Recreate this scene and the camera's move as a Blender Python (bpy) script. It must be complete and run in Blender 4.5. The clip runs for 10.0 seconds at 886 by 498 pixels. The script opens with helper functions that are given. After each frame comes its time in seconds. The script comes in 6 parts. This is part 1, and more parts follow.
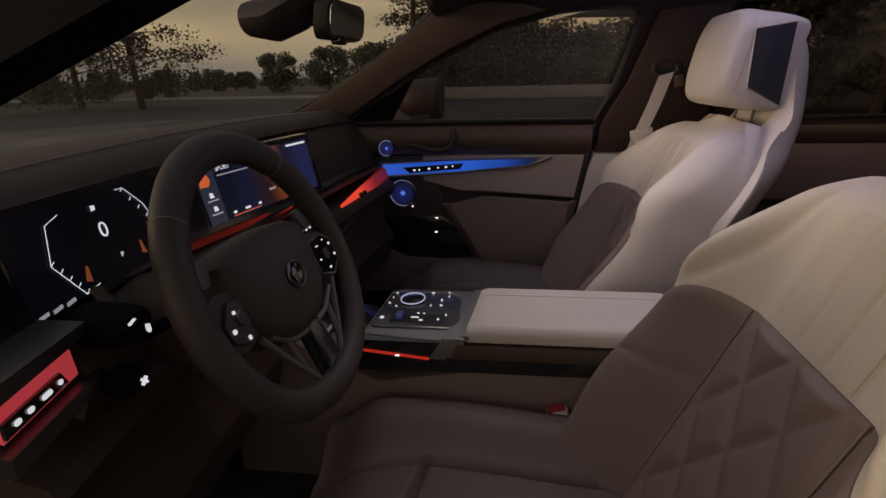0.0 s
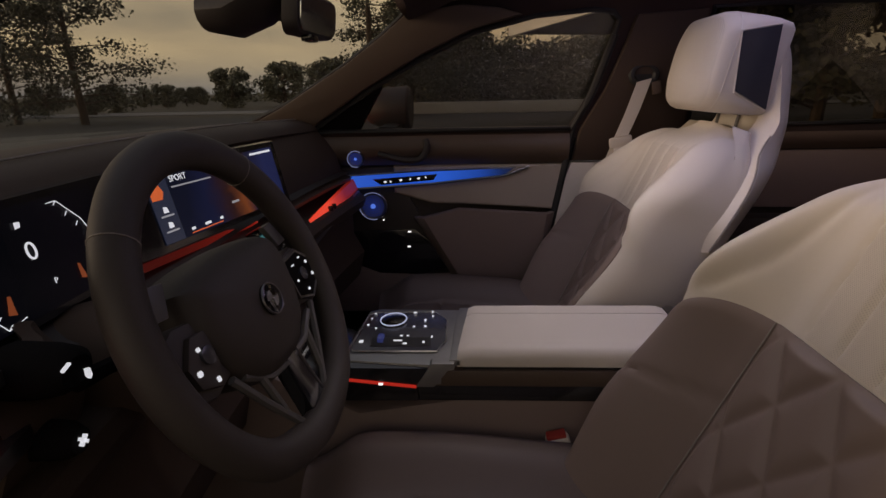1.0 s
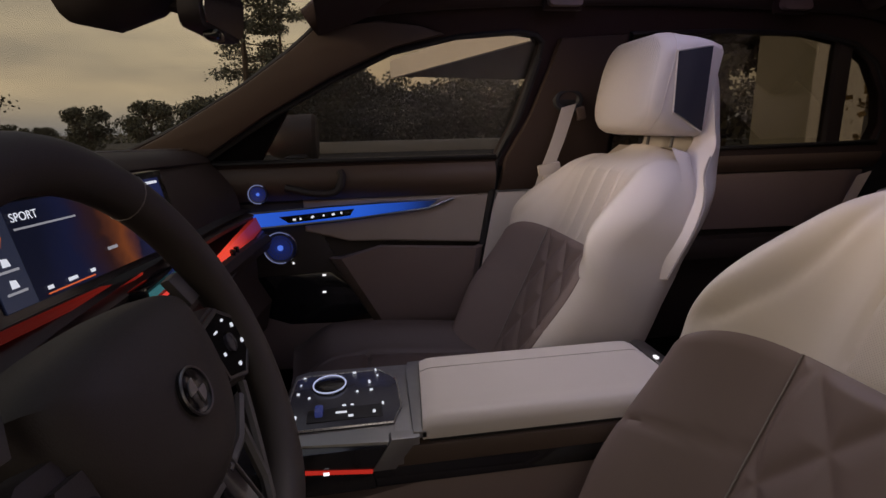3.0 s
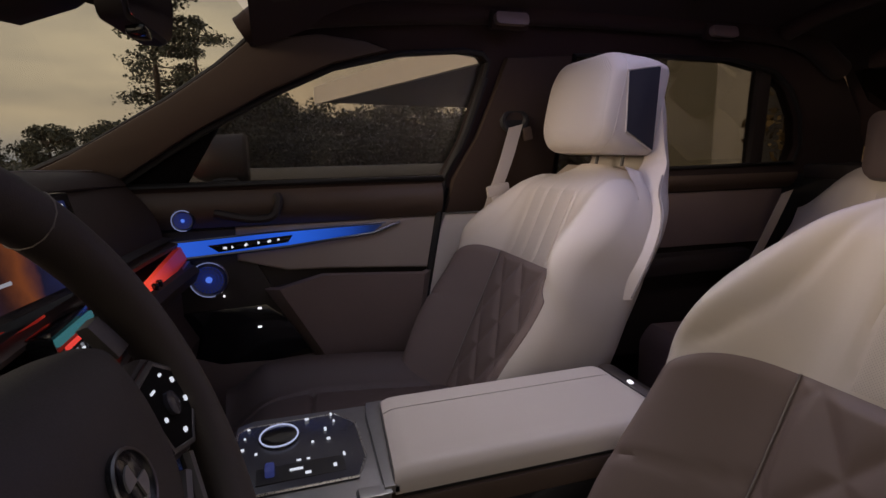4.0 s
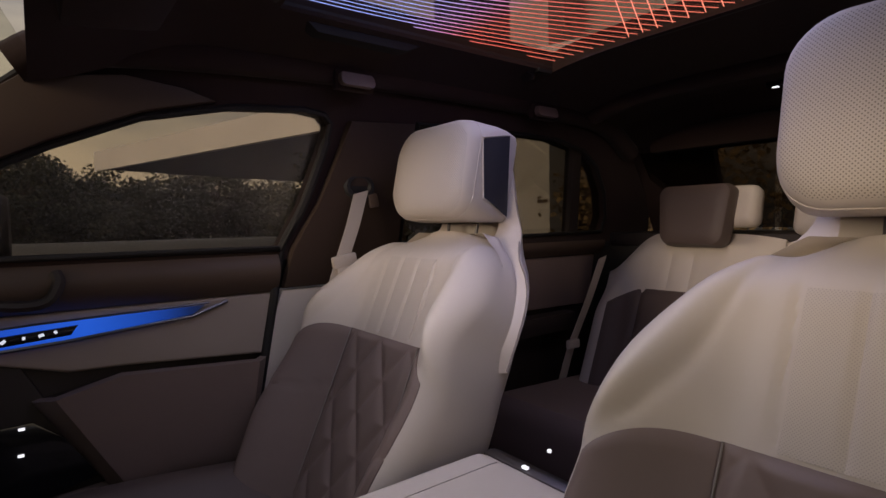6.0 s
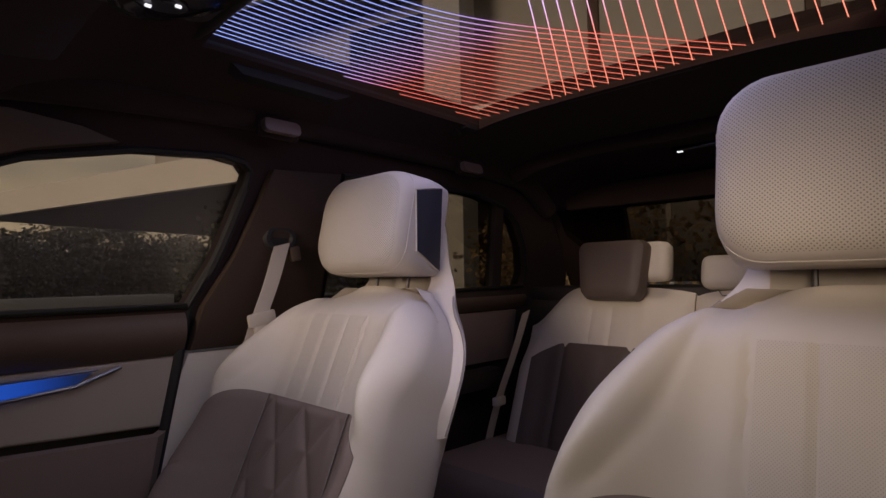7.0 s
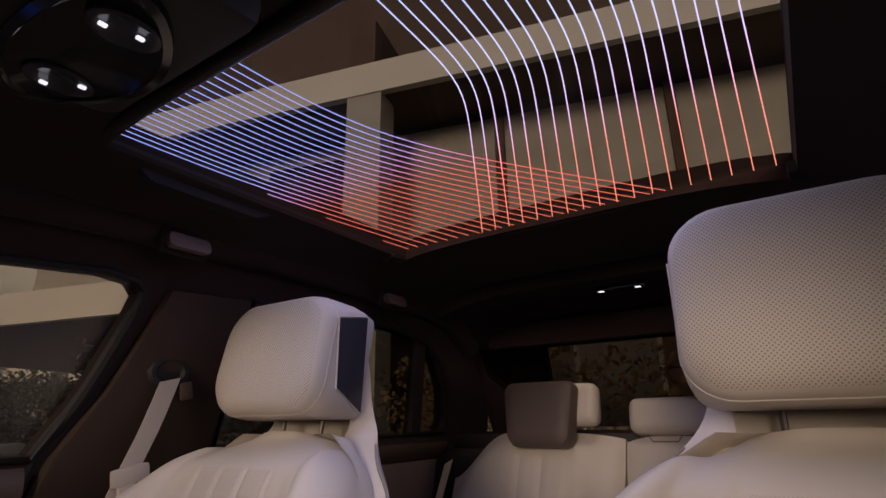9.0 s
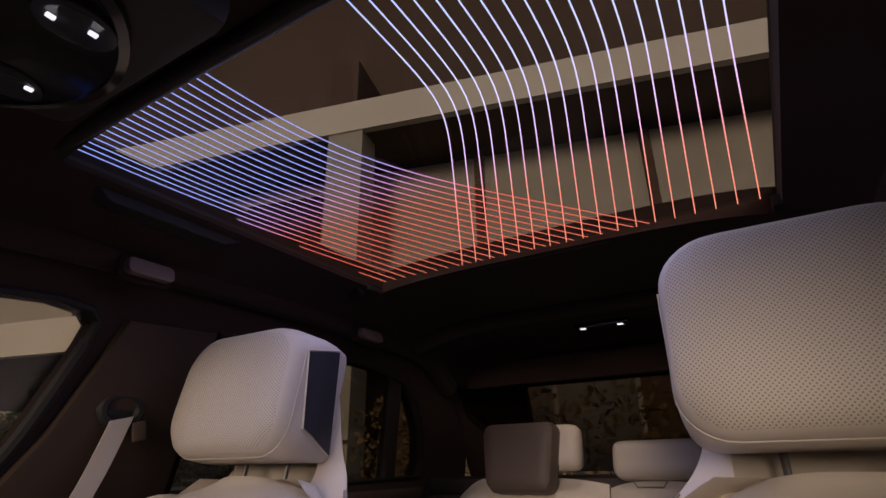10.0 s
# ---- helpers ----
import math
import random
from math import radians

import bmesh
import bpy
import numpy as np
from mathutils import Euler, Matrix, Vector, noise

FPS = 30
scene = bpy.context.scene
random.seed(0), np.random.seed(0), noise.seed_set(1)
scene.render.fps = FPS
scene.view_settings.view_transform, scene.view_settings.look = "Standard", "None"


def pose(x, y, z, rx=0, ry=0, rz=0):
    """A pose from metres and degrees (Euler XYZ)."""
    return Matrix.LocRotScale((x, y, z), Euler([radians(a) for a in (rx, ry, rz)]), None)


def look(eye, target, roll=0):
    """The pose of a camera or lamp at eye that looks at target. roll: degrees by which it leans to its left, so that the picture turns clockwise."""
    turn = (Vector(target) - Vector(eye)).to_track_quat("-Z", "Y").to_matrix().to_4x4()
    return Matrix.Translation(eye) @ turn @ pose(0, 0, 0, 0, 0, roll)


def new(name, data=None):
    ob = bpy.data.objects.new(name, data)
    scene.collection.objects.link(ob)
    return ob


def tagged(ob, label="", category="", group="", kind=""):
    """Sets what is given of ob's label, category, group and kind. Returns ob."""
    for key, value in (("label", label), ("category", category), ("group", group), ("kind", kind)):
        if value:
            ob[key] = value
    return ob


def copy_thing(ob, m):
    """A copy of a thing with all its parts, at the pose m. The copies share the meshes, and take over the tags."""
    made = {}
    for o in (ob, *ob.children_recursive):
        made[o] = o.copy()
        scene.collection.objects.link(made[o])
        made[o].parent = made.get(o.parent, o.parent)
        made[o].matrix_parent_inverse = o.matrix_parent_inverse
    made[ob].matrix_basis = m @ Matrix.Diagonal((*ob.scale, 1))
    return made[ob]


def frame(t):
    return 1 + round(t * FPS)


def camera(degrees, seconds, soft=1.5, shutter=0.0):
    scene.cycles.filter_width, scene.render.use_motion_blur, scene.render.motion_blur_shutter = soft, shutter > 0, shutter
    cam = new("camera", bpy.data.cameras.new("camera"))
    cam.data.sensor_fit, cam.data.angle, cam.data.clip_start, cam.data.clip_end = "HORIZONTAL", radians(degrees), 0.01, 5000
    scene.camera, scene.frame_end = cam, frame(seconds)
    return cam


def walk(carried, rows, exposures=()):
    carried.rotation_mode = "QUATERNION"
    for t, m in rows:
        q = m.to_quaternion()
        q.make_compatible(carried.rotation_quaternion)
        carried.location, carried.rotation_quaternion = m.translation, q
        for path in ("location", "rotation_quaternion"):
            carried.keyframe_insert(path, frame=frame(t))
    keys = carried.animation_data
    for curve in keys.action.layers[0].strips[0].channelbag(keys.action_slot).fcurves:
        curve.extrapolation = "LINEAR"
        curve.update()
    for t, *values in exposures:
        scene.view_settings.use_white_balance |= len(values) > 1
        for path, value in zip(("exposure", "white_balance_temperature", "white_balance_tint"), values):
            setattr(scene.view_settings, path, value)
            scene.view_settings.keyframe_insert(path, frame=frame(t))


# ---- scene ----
cam = camera(79.5, 10.0)
PATH = [
    (0, (0.274, -1.019, 1.12), (0.023, 0.864, 0.493), -1.3),
    (0.5, (0.246, -0.98, 1.108), (0.063, 0.917, 0.502), -1.2),
    (1, (0.218, -0.939, 1.095), (0.117, 0.973, 0.517), -1.2),
    (1.5, (0.193, -0.9, 1.083), (0.178, 1.023, 0.534), -1.2),
    (2, (0.17, -0.858, 1.074), (0.257, 1.072, 0.557), -1.2),
    (2.5, (0.146, -0.818, 1.065), (0.341, 1.113, 0.581), -1.2),
    (4, (0.084, -0.693, 1.041), (0.668, 1.186, 0.683), -1.1),
    (4.5, (0.074, -0.653, 1.035), (0.807, 1.183, 0.729), -1.1),
    (5, (0.064, -0.613, 1.031), (0.969, 1.154, 0.785), -1.1),
    (5.5, (0.058, -0.578, 1.029), (1.121, 1.106, 0.848), -1.0),
    (7, (0.06, -0.481, 1.025), (1.52, 0.882, 1.129), -1.0),
    (7.5, (0.066, -0.456, 1.024), (1.598, 0.81, 1.248), -0.9),
    (8, (0.08, -0.434, 1.024), (1.649, 0.749, 1.395), -1.0),
    (8.5, (0.092, -0.415, 1.022), (1.678, 0.694, 1.525), -1.0),
    (9, (0.109, -0.397, 1.021), (1.702, 0.644, 1.635), -1.0),
    (9.5, (0.128, -0.384, 1.022), (1.722, 0.608, 1.71), -0.9),
    (10, (0.147, -0.373, 1.02), (1.741, 0.573, 1.771), -1.0),
]
walk(cam, [(t, look(eye, target, roll)) for t, eye, target, roll in PATH], exposures=[(0, -0.12, 7100, 15), (2.5, -0.02, 6750, 15), (5, 0.0, 6500, 15), (7, -0.05, 6500, 16), (8.5, -0.18, 6500, 17), (10, -0.16, 6500, 17)])

# ---------------- world and large lights ----------------
CY = -0.015                      # the car's middle plane

world = bpy.data.worlds.new("dusk_sky")
scene.world = world
world.use_nodes = True
wt = world.node_tree
wt.nodes.clear()
w_out = wt.nodes.new("ShaderNodeOutputWorld")
w_add = wt.nodes.new("ShaderNodeAddShader")
w_sky = wt.nodes.new("ShaderNodeTexSky")
w_sky.sky_type = "NISHITA"
w_sky.sun_disc = False
w_sky.sun_elevation = radians(3.0)
w_sky.sun_rotation = radians(256)
w_bg1 = wt.nodes.new("ShaderNodeBackground")
w_bg1.inputs["Strength"].default_value = 0.02
w_bg2 = wt.nodes.new("ShaderNodeBackground")
w_bg2.inputs["Strength"].default_value = 0.54
w_tc = wt.nodes.new("ShaderNodeTexCoord")
w_sep = wt.nodes.new("ShaderNodeSeparateXYZ")
w_ramp = wt.nodes.new("ShaderNodeValToRGB")
cr = w_ramp.color_ramp
cr.elements[0].position, cr.elements[0].color = 0.0, (0.40, 0.42, 0.46, 1)
cr.elements[1].position, cr.elements[1].color = 1.0, (0.75, 0.86, 1.25, 1)
for p, c in ((0.02, (0.52, 0.50, 0.48, 1)), (0.07, (1.0, 0.83, 0.60, 1)), (0.25, (0.85, 0.74, 0.56, 1)), (0.5, (0.56, 0.58, 0.64, 1)), (0.75, (0.62, 0.68, 0.86, 1))):
    e = cr.elements.new(p)
    e.color = c
w_map = wt.nodes.new("ShaderNodeMapping")
w_map.inputs["Scale"].default_value = (2.0, 2.0, 9.0)
w_noise = wt.nodes.new("ShaderNodeTexNoise")
w_noise.inputs["Scale"].default_value = 1.6
w_noise.inputs["Detail"].default_value = 6
w_cl = wt.nodes.new("ShaderNodeValToRGB")
w_cl.color_ramp.elements[0].position, w_cl.color_ramp.elements[0].color = 0.35, (0.62, 0.62, 0.66, 1)
w_cl.color_ramp.elements[1].position, w_cl.color_ramp.elements[1].color = 0.68, (1.15, 1.1, 1.0, 1)
w_mul = wt.nodes.new("ShaderNodeMix")
w_mul.data_type, w_mul.blend_type = "RGBA", "MULTIPLY"
w_mul.inputs["Factor"].default_value = 1.0
wl = wt.links.new
wl(w_tc.outputs["Generated"], w_sep.inputs[0])
wl(w_sep.outputs["Z"], w_ramp.inputs[0])
wl(w_tc.outputs["Generated"], w_map.inputs[0])
wl(w_map.outputs[0], w_noise.inputs["Vector"])
wl(w_noise.outputs[0], w_cl.inputs[0])
wl(w_ramp.outputs[0], w_mul.inputs["A"])
wl(w_cl.outputs[0], w_mul.inputs["B"])
wl(w_mul.outputs["Result"], w_bg2.inputs["Color"])
wl(w_sky.outputs[0], w_bg1.inputs["Color"])
wl(w_bg1.outputs[0], w_add.inputs[0])
wl(w_bg2.outputs[0], w_add.inputs[1])
wl(w_add.outputs[0], w_out.inputs[0])


def lamp(name, kind, m, energy, color, **more):
    d = bpy.data.lights.new(name, kind)
    d.energy, d.color = energy, color
    for k, v in more.items():
        if k == "size":
            d.size = v
        elif k == "size_y":
            d.shape, d.size_y = "RECTANGLE", v
        elif k == "angle":
            d.angle = v
        elif k == "radius":
            d.shadow_soft_size = v
        elif k == "spot":
            d.spot_size, d.spot_blend = v, 0.8
        elif k == "spread":
            d.spread = v
    ob = new(name, d)
    ob.matrix_world = m
    return ob


lamp("sun", "SUN", look((0, 0, 0), (0.95, 0.24, -0.15)), 1.3, (1.0, 0.82, 0.62), angle=radians(14))
# the evening sky's light through the open driver's door
lamp("door_opening_light", "AREA", look((-0.45, -1.75, 1.50), (0.64, -0.12, 0.92)), 2.0, (1.0, 0.86, 0.68), size=1.3, size_y=1.0)
# added blue area lamp in the glass roof's opening, standing in for sky light
lamp("roof_opening_light", "AREA", look((0.80, 0.0, 1.428), (0.80, 0.001, 0.9)), 1.35, (0.52, 0.56, 1.0), size=0.66, size_y=0.60)
# reading lamps of the overhead console and of the rear roof edge
lamp("overhead_lamp_light", "SPOT", look((0.31, 0.05, 1.325), (0.46, -0.14, 0.66)), 3.4, (1.0, 0.90, 0.82), spot=radians(112), radius=0.012)
lamp("overhead_lamp_light", "SPOT", look((0.31, 0.19, 1.325), (0.62, 0.25, 0.72)), 2.6, (0.80, 0.80, 1.0), spot=radians(112), radius=0.012)
lamp("rear_lamp_light", "SPOT", look((1.60, 0.045, 1.355), (1.62, 0.35, 0.85)), 1.1, (1.0, 0.82, 0.60), spot=radians(130), radius=0.012)

# ---------------- materials ----------------


def surf(name, col, rough=0.6, metal=0.0, var=0.12, big=6.0, fine=600.0, bump=0.15, depth=0.0006, spec=0.5, sheen=0.0, coat=0.0, island=0.0):
    """A surface with stains at a large scale and grain at a fine one."""
    m = bpy.data.materials.new(name)
    m.use_nodes = True
    nt = m.node_tree
    b = nt.nodes["Principled BSDF"]
    tc = nt.nodes.new("ShaderNodeTexCoord")
    n1 = nt.nodes.new("ShaderNodeTexNoise")
    n1.inputs["Scale"].default_value, n1.inputs["Detail"].default_value = big, 5
    n2 = nt.nodes.new("ShaderNodeTexNoise")
    n2.inputs["Scale"].default_value, n2.inputs["Detail"].default_value = fine, 2
    mix = nt.nodes.new("ShaderNodeMix")
    mix.data_type = "RGBA"
    mix.inputs["A"].default_value = (*[c * (1 - var) for c in col], 1)
    mix.inputs["B"].default_value = (*[min(1, c * (1 + var)) for c in col], 1)
    mul = nt.nodes.new("ShaderNodeMath")
    mul.operation = "MULTIPLY_ADD"
    mul.inputs[1].default_value, mul.inputs[2].default_value = 0.25, rough - 0.125
    bp = nt.nodes.new("ShaderNodeBump")
    bp.inputs["Strength"].default_value, bp.inputs["Distance"].default_value = bump, depth
    ln = nt.links.new
    ln(tc.outputs["Object"], n1.inputs["Vector"])
    ln(tc.outputs["Object"], n2.inputs["Vector"])
    ln(n1.outputs[0], mix.inputs["Factor"])
    ln(n2.outputs[0], mul.inputs[0])
    ln(n2.outputs[0], bp.inputs["Height"])
    ln(mix.outputs["Result"], b.inputs["Base Color"])
    if island:
        geo = nt.nodes.new("ShaderNodeNewGeometry")
        hsv = nt.nodes.new("ShaderNodeHueSaturation")
        ma = nt.nodes.new("ShaderNodeMath")
        ma.operation = "MULTIPLY_ADD"
        ma.inputs[1].default_value, ma.inputs[2].default_value = island, 1 - island / 2
        ln(geo.outputs["Random Per Island"], ma.inputs[0])
        ln(ma.outputs[0], hsv.inputs["Value"])
        ln(mix.outputs["Result"], hsv.inputs["Color"])
        ln(hsv.outputs[0], b.inputs["Base Color"])
    ln(mul.outputs[0], b.inputs["Roughness"])
    ln(bp.outputs[0], b.inputs["Normal"])
    b.inputs["Metallic"].default_value = metal
    b.inputs["Specular IOR Level"].default_value = spec
    b.inputs["Sheen Weight"].default_value = sheen
    b.inputs["Coat Weight"].default_value = coat
    b.inputs["Coat Roughness"].default_value = 0.08
    return m


def perforated(name, col, pitch=0.0048, rough=0.55, dark=0.38):
    """Leather with rows of small punched holes on its y-z face."""
    m = surf(name, col, rough, var=0.06, big=9, fine=900, bump=0.1)
    nt = m.node_tree
    b = nt.nodes["Principled BSDF"]
    tc = nt.nodes.new("ShaderNodeTexCoord")
    mp = nt.nodes.new("ShaderNodeMapping")
    mp.inputs["Rotation"].default_value = (radians(45), 0, 0)
    sep = nt.nodes.new("ShaderNodeSeparateXYZ")
    com = nt.nodes.new("ShaderNodeCombineXYZ")
    vo = nt.nodes.new("ShaderNodeTexVoronoi")
    vo.voronoi_dimensions = "2D"
    vo.inputs["Scale"].default_value = 1 / pitch
    vo.inputs["Randomness"].default_value = 0.0
    rp = nt.nodes.new("ShaderNodeValToRGB")
    rp.color_ramp.elements[0].position, rp.color_ramp.elements[0].color = 0.18, (dark, dark, dark, 1)
    rp.color_ramp.elements[1].position, rp.color_ramp.elements[1].color = 0.32, (1, 1, 1, 1)
    mul = nt.nodes.new("ShaderNodeMix")
    mul.data_type, mul.blend_type = "RGBA", "MULTIPLY"
    mul.inputs["Factor"].default_value = 1
    bp = nt.nodes.new("ShaderNodeBump")
    bp.inputs["Strength"].default_value, bp.inputs["Distance"].default_value = 0.5, 0.001
    ln = nt.links.new
    base = b.inputs["Base Color"].links[0].from_socket
    ln(tc.outputs["Object"], mp.inputs[0])
    ln(mp.outputs[0], sep.inputs[0])
    ln(sep.outputs["Y"], com.inputs["X"])
    ln(sep.outputs["Z"], com.inputs["Y"])
    ln(com.outputs[0], vo.inputs["Vector"])
    nsep = nt.nodes.new("ShaderNodeSeparateXYZ")
    ab = nt.nodes.new("ShaderNodeMath")
    ab.operation = "ABSOLUTE"
    lt = nt.nodes.new("ShaderNodeMath")
    lt.operation = "LESS_THAN"
    lt.inputs[1].default_value = 0.72
    ad = nt.nodes.new("ShaderNodeMath")
    ln(tc.outputs["Normal"], nsep.inputs[0])
    ln(nsep.outputs["X"], ab.inputs[0])
    ln(ab.outputs[0], lt.inputs[0])
    ln(lt.outputs[0], ad.inputs[0])
    ln(vo.outputs["Distance"], ad.inputs[1])
    ln(ad.outputs[0], rp.inputs[0])
    ln(base, mul.inputs["A"])
    ln(rp.outputs[0], mul.inputs["B"])
    ln(mul.outputs["Result"], b.inputs["Base Color"])
    ln(rp.outputs[0], bp.inputs["Height"])
    ln(bp.outputs[0], b.inputs["Normal"])
    return m


def glow(name, col, strength):
    m = bpy.data.materials.new(name)
    m.use_nodes = True
    b = m.node_tree.nodes["Principled BSDF"]
    b.inputs["Base Color"].default_value = (*[c * 0.3 for c in col], 1)
    b.inputs["Emission Color"].default_value = (*col, 1)
    b.inputs["Emission Strength"].default_value = strength
    b.inputs["Roughness"].default_value = 0.25
    return m


def ramp_glow(name, axis, stops, strength, noise_amount=0.0, noise_scale=20.0):
    """A light guide whose colour changes along an axis of its object space."""
    m = glow(name, (0.02, 0.02, 0.02), strength)
    m.node_tree.nodes["Principled BSDF"].inputs["Specular IOR Level"].default_value = 0.12
    nt = m.node_tree
    b = nt.nodes["Principled BSDF"]
    tc = nt.nodes.new("ShaderNodeTexCoord")
    sep = nt.nodes.new("ShaderNodeSeparateXYZ")
    mr = nt.nodes.new("ShaderNodeMapRange")
    lo, hi = stops[0][0], stops[-1][0]
    mr.inputs["From Min"].default_value, mr.inputs["From Max"].default_value = lo, hi
    rp = nt.nodes.new("ShaderNodeValToRGB")
    els = rp.color_ramp.elements
    els[0].position, els[0].color = 0, (*stops[0][1], 1)
    els[1].position, els[1].color = 1, (*stops[-1][1], 1)
    for p, c in stops[1:-1]:
        els.new((p - lo) / (hi - lo)).color = (*c, 1)
    ln = nt.links.new
    ln(tc.outputs["Object"], sep.inputs[0])
    src = sep.outputs[axis]
    if noise_amount:
        nz = nt.nodes.new("ShaderNodeTexNoise")
        nz.inputs["Scale"].default_value = noise_scale
        nz.inputs["Detail"].default_value = 4
        ma = nt.nodes.new("ShaderNodeMath")
        ma.operation = "MULTIPLY_ADD"
        ma.inputs[1].default_value = noise_amount
        ln(tc.outputs["Object"], nz.inputs["Vector"])
        ln(nz.outputs[0], ma.inputs[0])
        ln(src, ma.inputs[2])
        src = ma.outputs[0]
    ln(src, mr.inputs["Value"])
    ln(mr.outputs[0], rp.inputs[0])
    ln(rp.outputs[0], b.inputs["Emission Color"])
    return m


def pane_glass(name, tint, gloss=0.08, rough=0.02):
    """Thin glass: a tinted pane with a mirror gloss."""
    m = bpy.data.materials.new(name)
    m.use_nodes = True
    nt = m.node_tree
    nt.nodes.clear()
    out = nt.nodes.new("ShaderNodeOutputMaterial")
    tr = nt.nodes.new("ShaderNodeBsdfTransparent")
    tr.inputs[0].default_value = (*tint, 1)
    gl = nt.nodes.new("ShaderNodeBsdfGlossy")
    gl.inputs["Roughness"].default_value = rough
    lw = nt.nodes.new("ShaderNodeLayerWeight")
    lw.inputs["Blend"].default_value = 0.5
    pw = nt.nodes.new("ShaderNodeMath")
    pw.operation = "POWER"
    pw.inputs[1].default_value = 4.0
    fr = nt.nodes.new("ShaderNodeMath")
    fr.operation = "MULTIPLY_ADD"
    fr.inputs[1].default_value, fr.inputs[2].default_value = 0.35, gloss * 0.3
    nt.links.new(lw.outputs["Facing"], pw.inputs[0])
    nt.links.new(pw.outputs[0], fr.inputs[0])
    mx = nt.nodes.new("ShaderNodeMixShader")
    nt.links.new(fr.outputs[0], mx.inputs[0])
    nt.links.new(tr.outputs[0], mx.inputs[1])
    nt.links.new(gl.outputs[0], mx.inputs[2])
    nt.links.new(mx.outputs[0], out.inputs[0])
    return m


CREAM = surf("cream_leather", (0.58, 0.52, 0.45), 0.5, var=0.07, fine=900, bump=0.2)
CREAM_PERF = perforated("perforated_cream_leather", (0.57, 0.51, 0.44), 0.0035, 0.55, 0.46)
CREAM_FINE = perforated("finely_perforated_leather", (0.57, 0.51, 0.44), 0.0024, 0.55, 0.80)
TAUPE = surf("taupe_leather", (0.195, 0.143, 0.124), 0.55, var=0.12, fine=900, bump=0.2)
# darker copy of the taupe; on the rear bench it colours in shade
DARKENED_TAUPE = surf("darkened_taupe_leather", (0.098, 0.070, 0.060), 0.58, var=0.14, fine=900, bump=0.25)
DOORCREAM = surf("sand_leather", (0.36, 0.30, 0.25), 0.55, var=0.08, fine=900, bump=0.2)
PANELDARK = surf("smoked_panel", (0.045, 0.045, 0.055), 0.22, var=0.05, bump=0.0)
SEAM = surf("seam_thread", (0.24, 0.21, 0.19), 0.8)
PIPING = surf("piping", (0.62, 0.56, 0.49), 0.5)
BROWN = surf("brown_leather", (0.082, 0.054, 0.038), 0.55, var=0.15, fine=700, bump=0.25)
DASHTOP = surf("dashboard_leather", (0.050, 0.033, 0.024), 0.65, var=0.15, fine=700, bump=0.25, spec=0.3)
DEEPBROWN = surf("deep_brown_fabric", (0.038, 0.021, 0.013), 0.8, var=0.12, fine=1100, bump=0.3)
DARKTRIM = surf("dark_trim", (0.025, 0.018, 0.0155), 0.6, var=0.15, fine=900, bump=0.2)
SUEDE = surf("headliner_suede", (0.029, 0.0140, 0.0105), 0.95, var=0.2, big=14, fine=1200, bump=0.3, sheen=0.06)
CARPET = surf("carpet", (0.035, 0.028, 0.024), 1.0, var=0.3, big=30, fine=1500, bump=0.6, depth=0.003)
BLACKTRIM = surf("matt_black_trim", (0.008, 0.007, 0.007), 0.95, spec=0.08)
RUBBER = surf("rubber_seal", (0.012, 0.011, 0.011), 0.7)
GLOSS = surf("black_gloss", (0.010, 0.010, 0.012), 0.14, var=0.05, bump=0.0, coat=0.6)
WHEEL_LEATHER = surf("wheel_leather", (0.044, 0.034, 0.028), 0.6, var=0.12, fine=1100, bump=0.3)
SATIN = surf("brushed_satin_metal", (0.34, 0.335, 0.33), 0.42, metal=0.9, var=0.04, big=20, fine=60, bump=0.0)
CHROME = surf("satin_metal", (0.62, 0.60, 0.58), 0.28, metal=1.0, var=0.06, bump=0.02)
DARKMETAL = surf("dark_metal", (0.20, 0.19, 0.19), 0.35, metal=1.0, var=0.08, bump=0.02)
BELT = surf("belt_webbing", (0.50, 0.44, 0.37), 0.75, var=0.08, fine=1500, bump=0.5)
MIRROR = surf("mirror_glass", (0.75, 0.78, 0.80), 0.13, metal=1.0, var=0.0, bump=0.0)
PAINT = surf("body_paint", (0.022, 0.021, 0.023), 0.5, metal=0.3, var=0.05, bump=0.0, coat=0.25)
REDPLASTIC = surf("red_plastic", (0.30, 0.03, 0.02), 0.4)
LABEL_WHITE = glow("lit_marking", (0.84, 0.90, 1.0), 0.72)
LED_WHITE = glow("white_led", (0.95, 0.96, 1.0), 1.1)
LED_BLUE = ramp_glow("blue_light_guide", "X", [(-0.31, (0.035, 0.17, 0.95)), (-0.16, (0.02, 0.12, 0.80)), (-0.02, (0.025, 0.16, 0.95)), (0.10, (0.015, 0.09, 0.55)), (0.17, (0.01, 0.03, 0.14)), (0.21, (0.015, 0.02, 0.04))], 0.62)
LED_RED = ramp_glow("red_light_guide", "Y", [(-0.35, (0.04, 0.004, 0.003)), (-0.15, (0.08, 0.006, 0.004)), (0.08, (0.20, 0.011, 0.007)), (0.16, (0.9, 0.07, 0.035)), (0.46, (1.0, 0.085, 0.045)), (0.53, (0.55, 0.040, 0.025)), (0.60, (0.22, 0.014, 0.010)), (0.73, (0.10, 0.008, 0.008))], 0.8)
SPK_BLUE = glow("speaker_light", (0.06, 0.12, 0.75), 0.17)
SPK_RING = glow("speaker_ring_light", (0.25, 0.30, 0.55), 0.45)
GLASS_SIDE = pane_glass("tinted_side_glass", (0.76, 0.73, 0.68), 0.30, 0.32)
GLASS_FRONT = pane_glass("windscreen_glass", (0.92, 0.92, 0.88), 0.0)
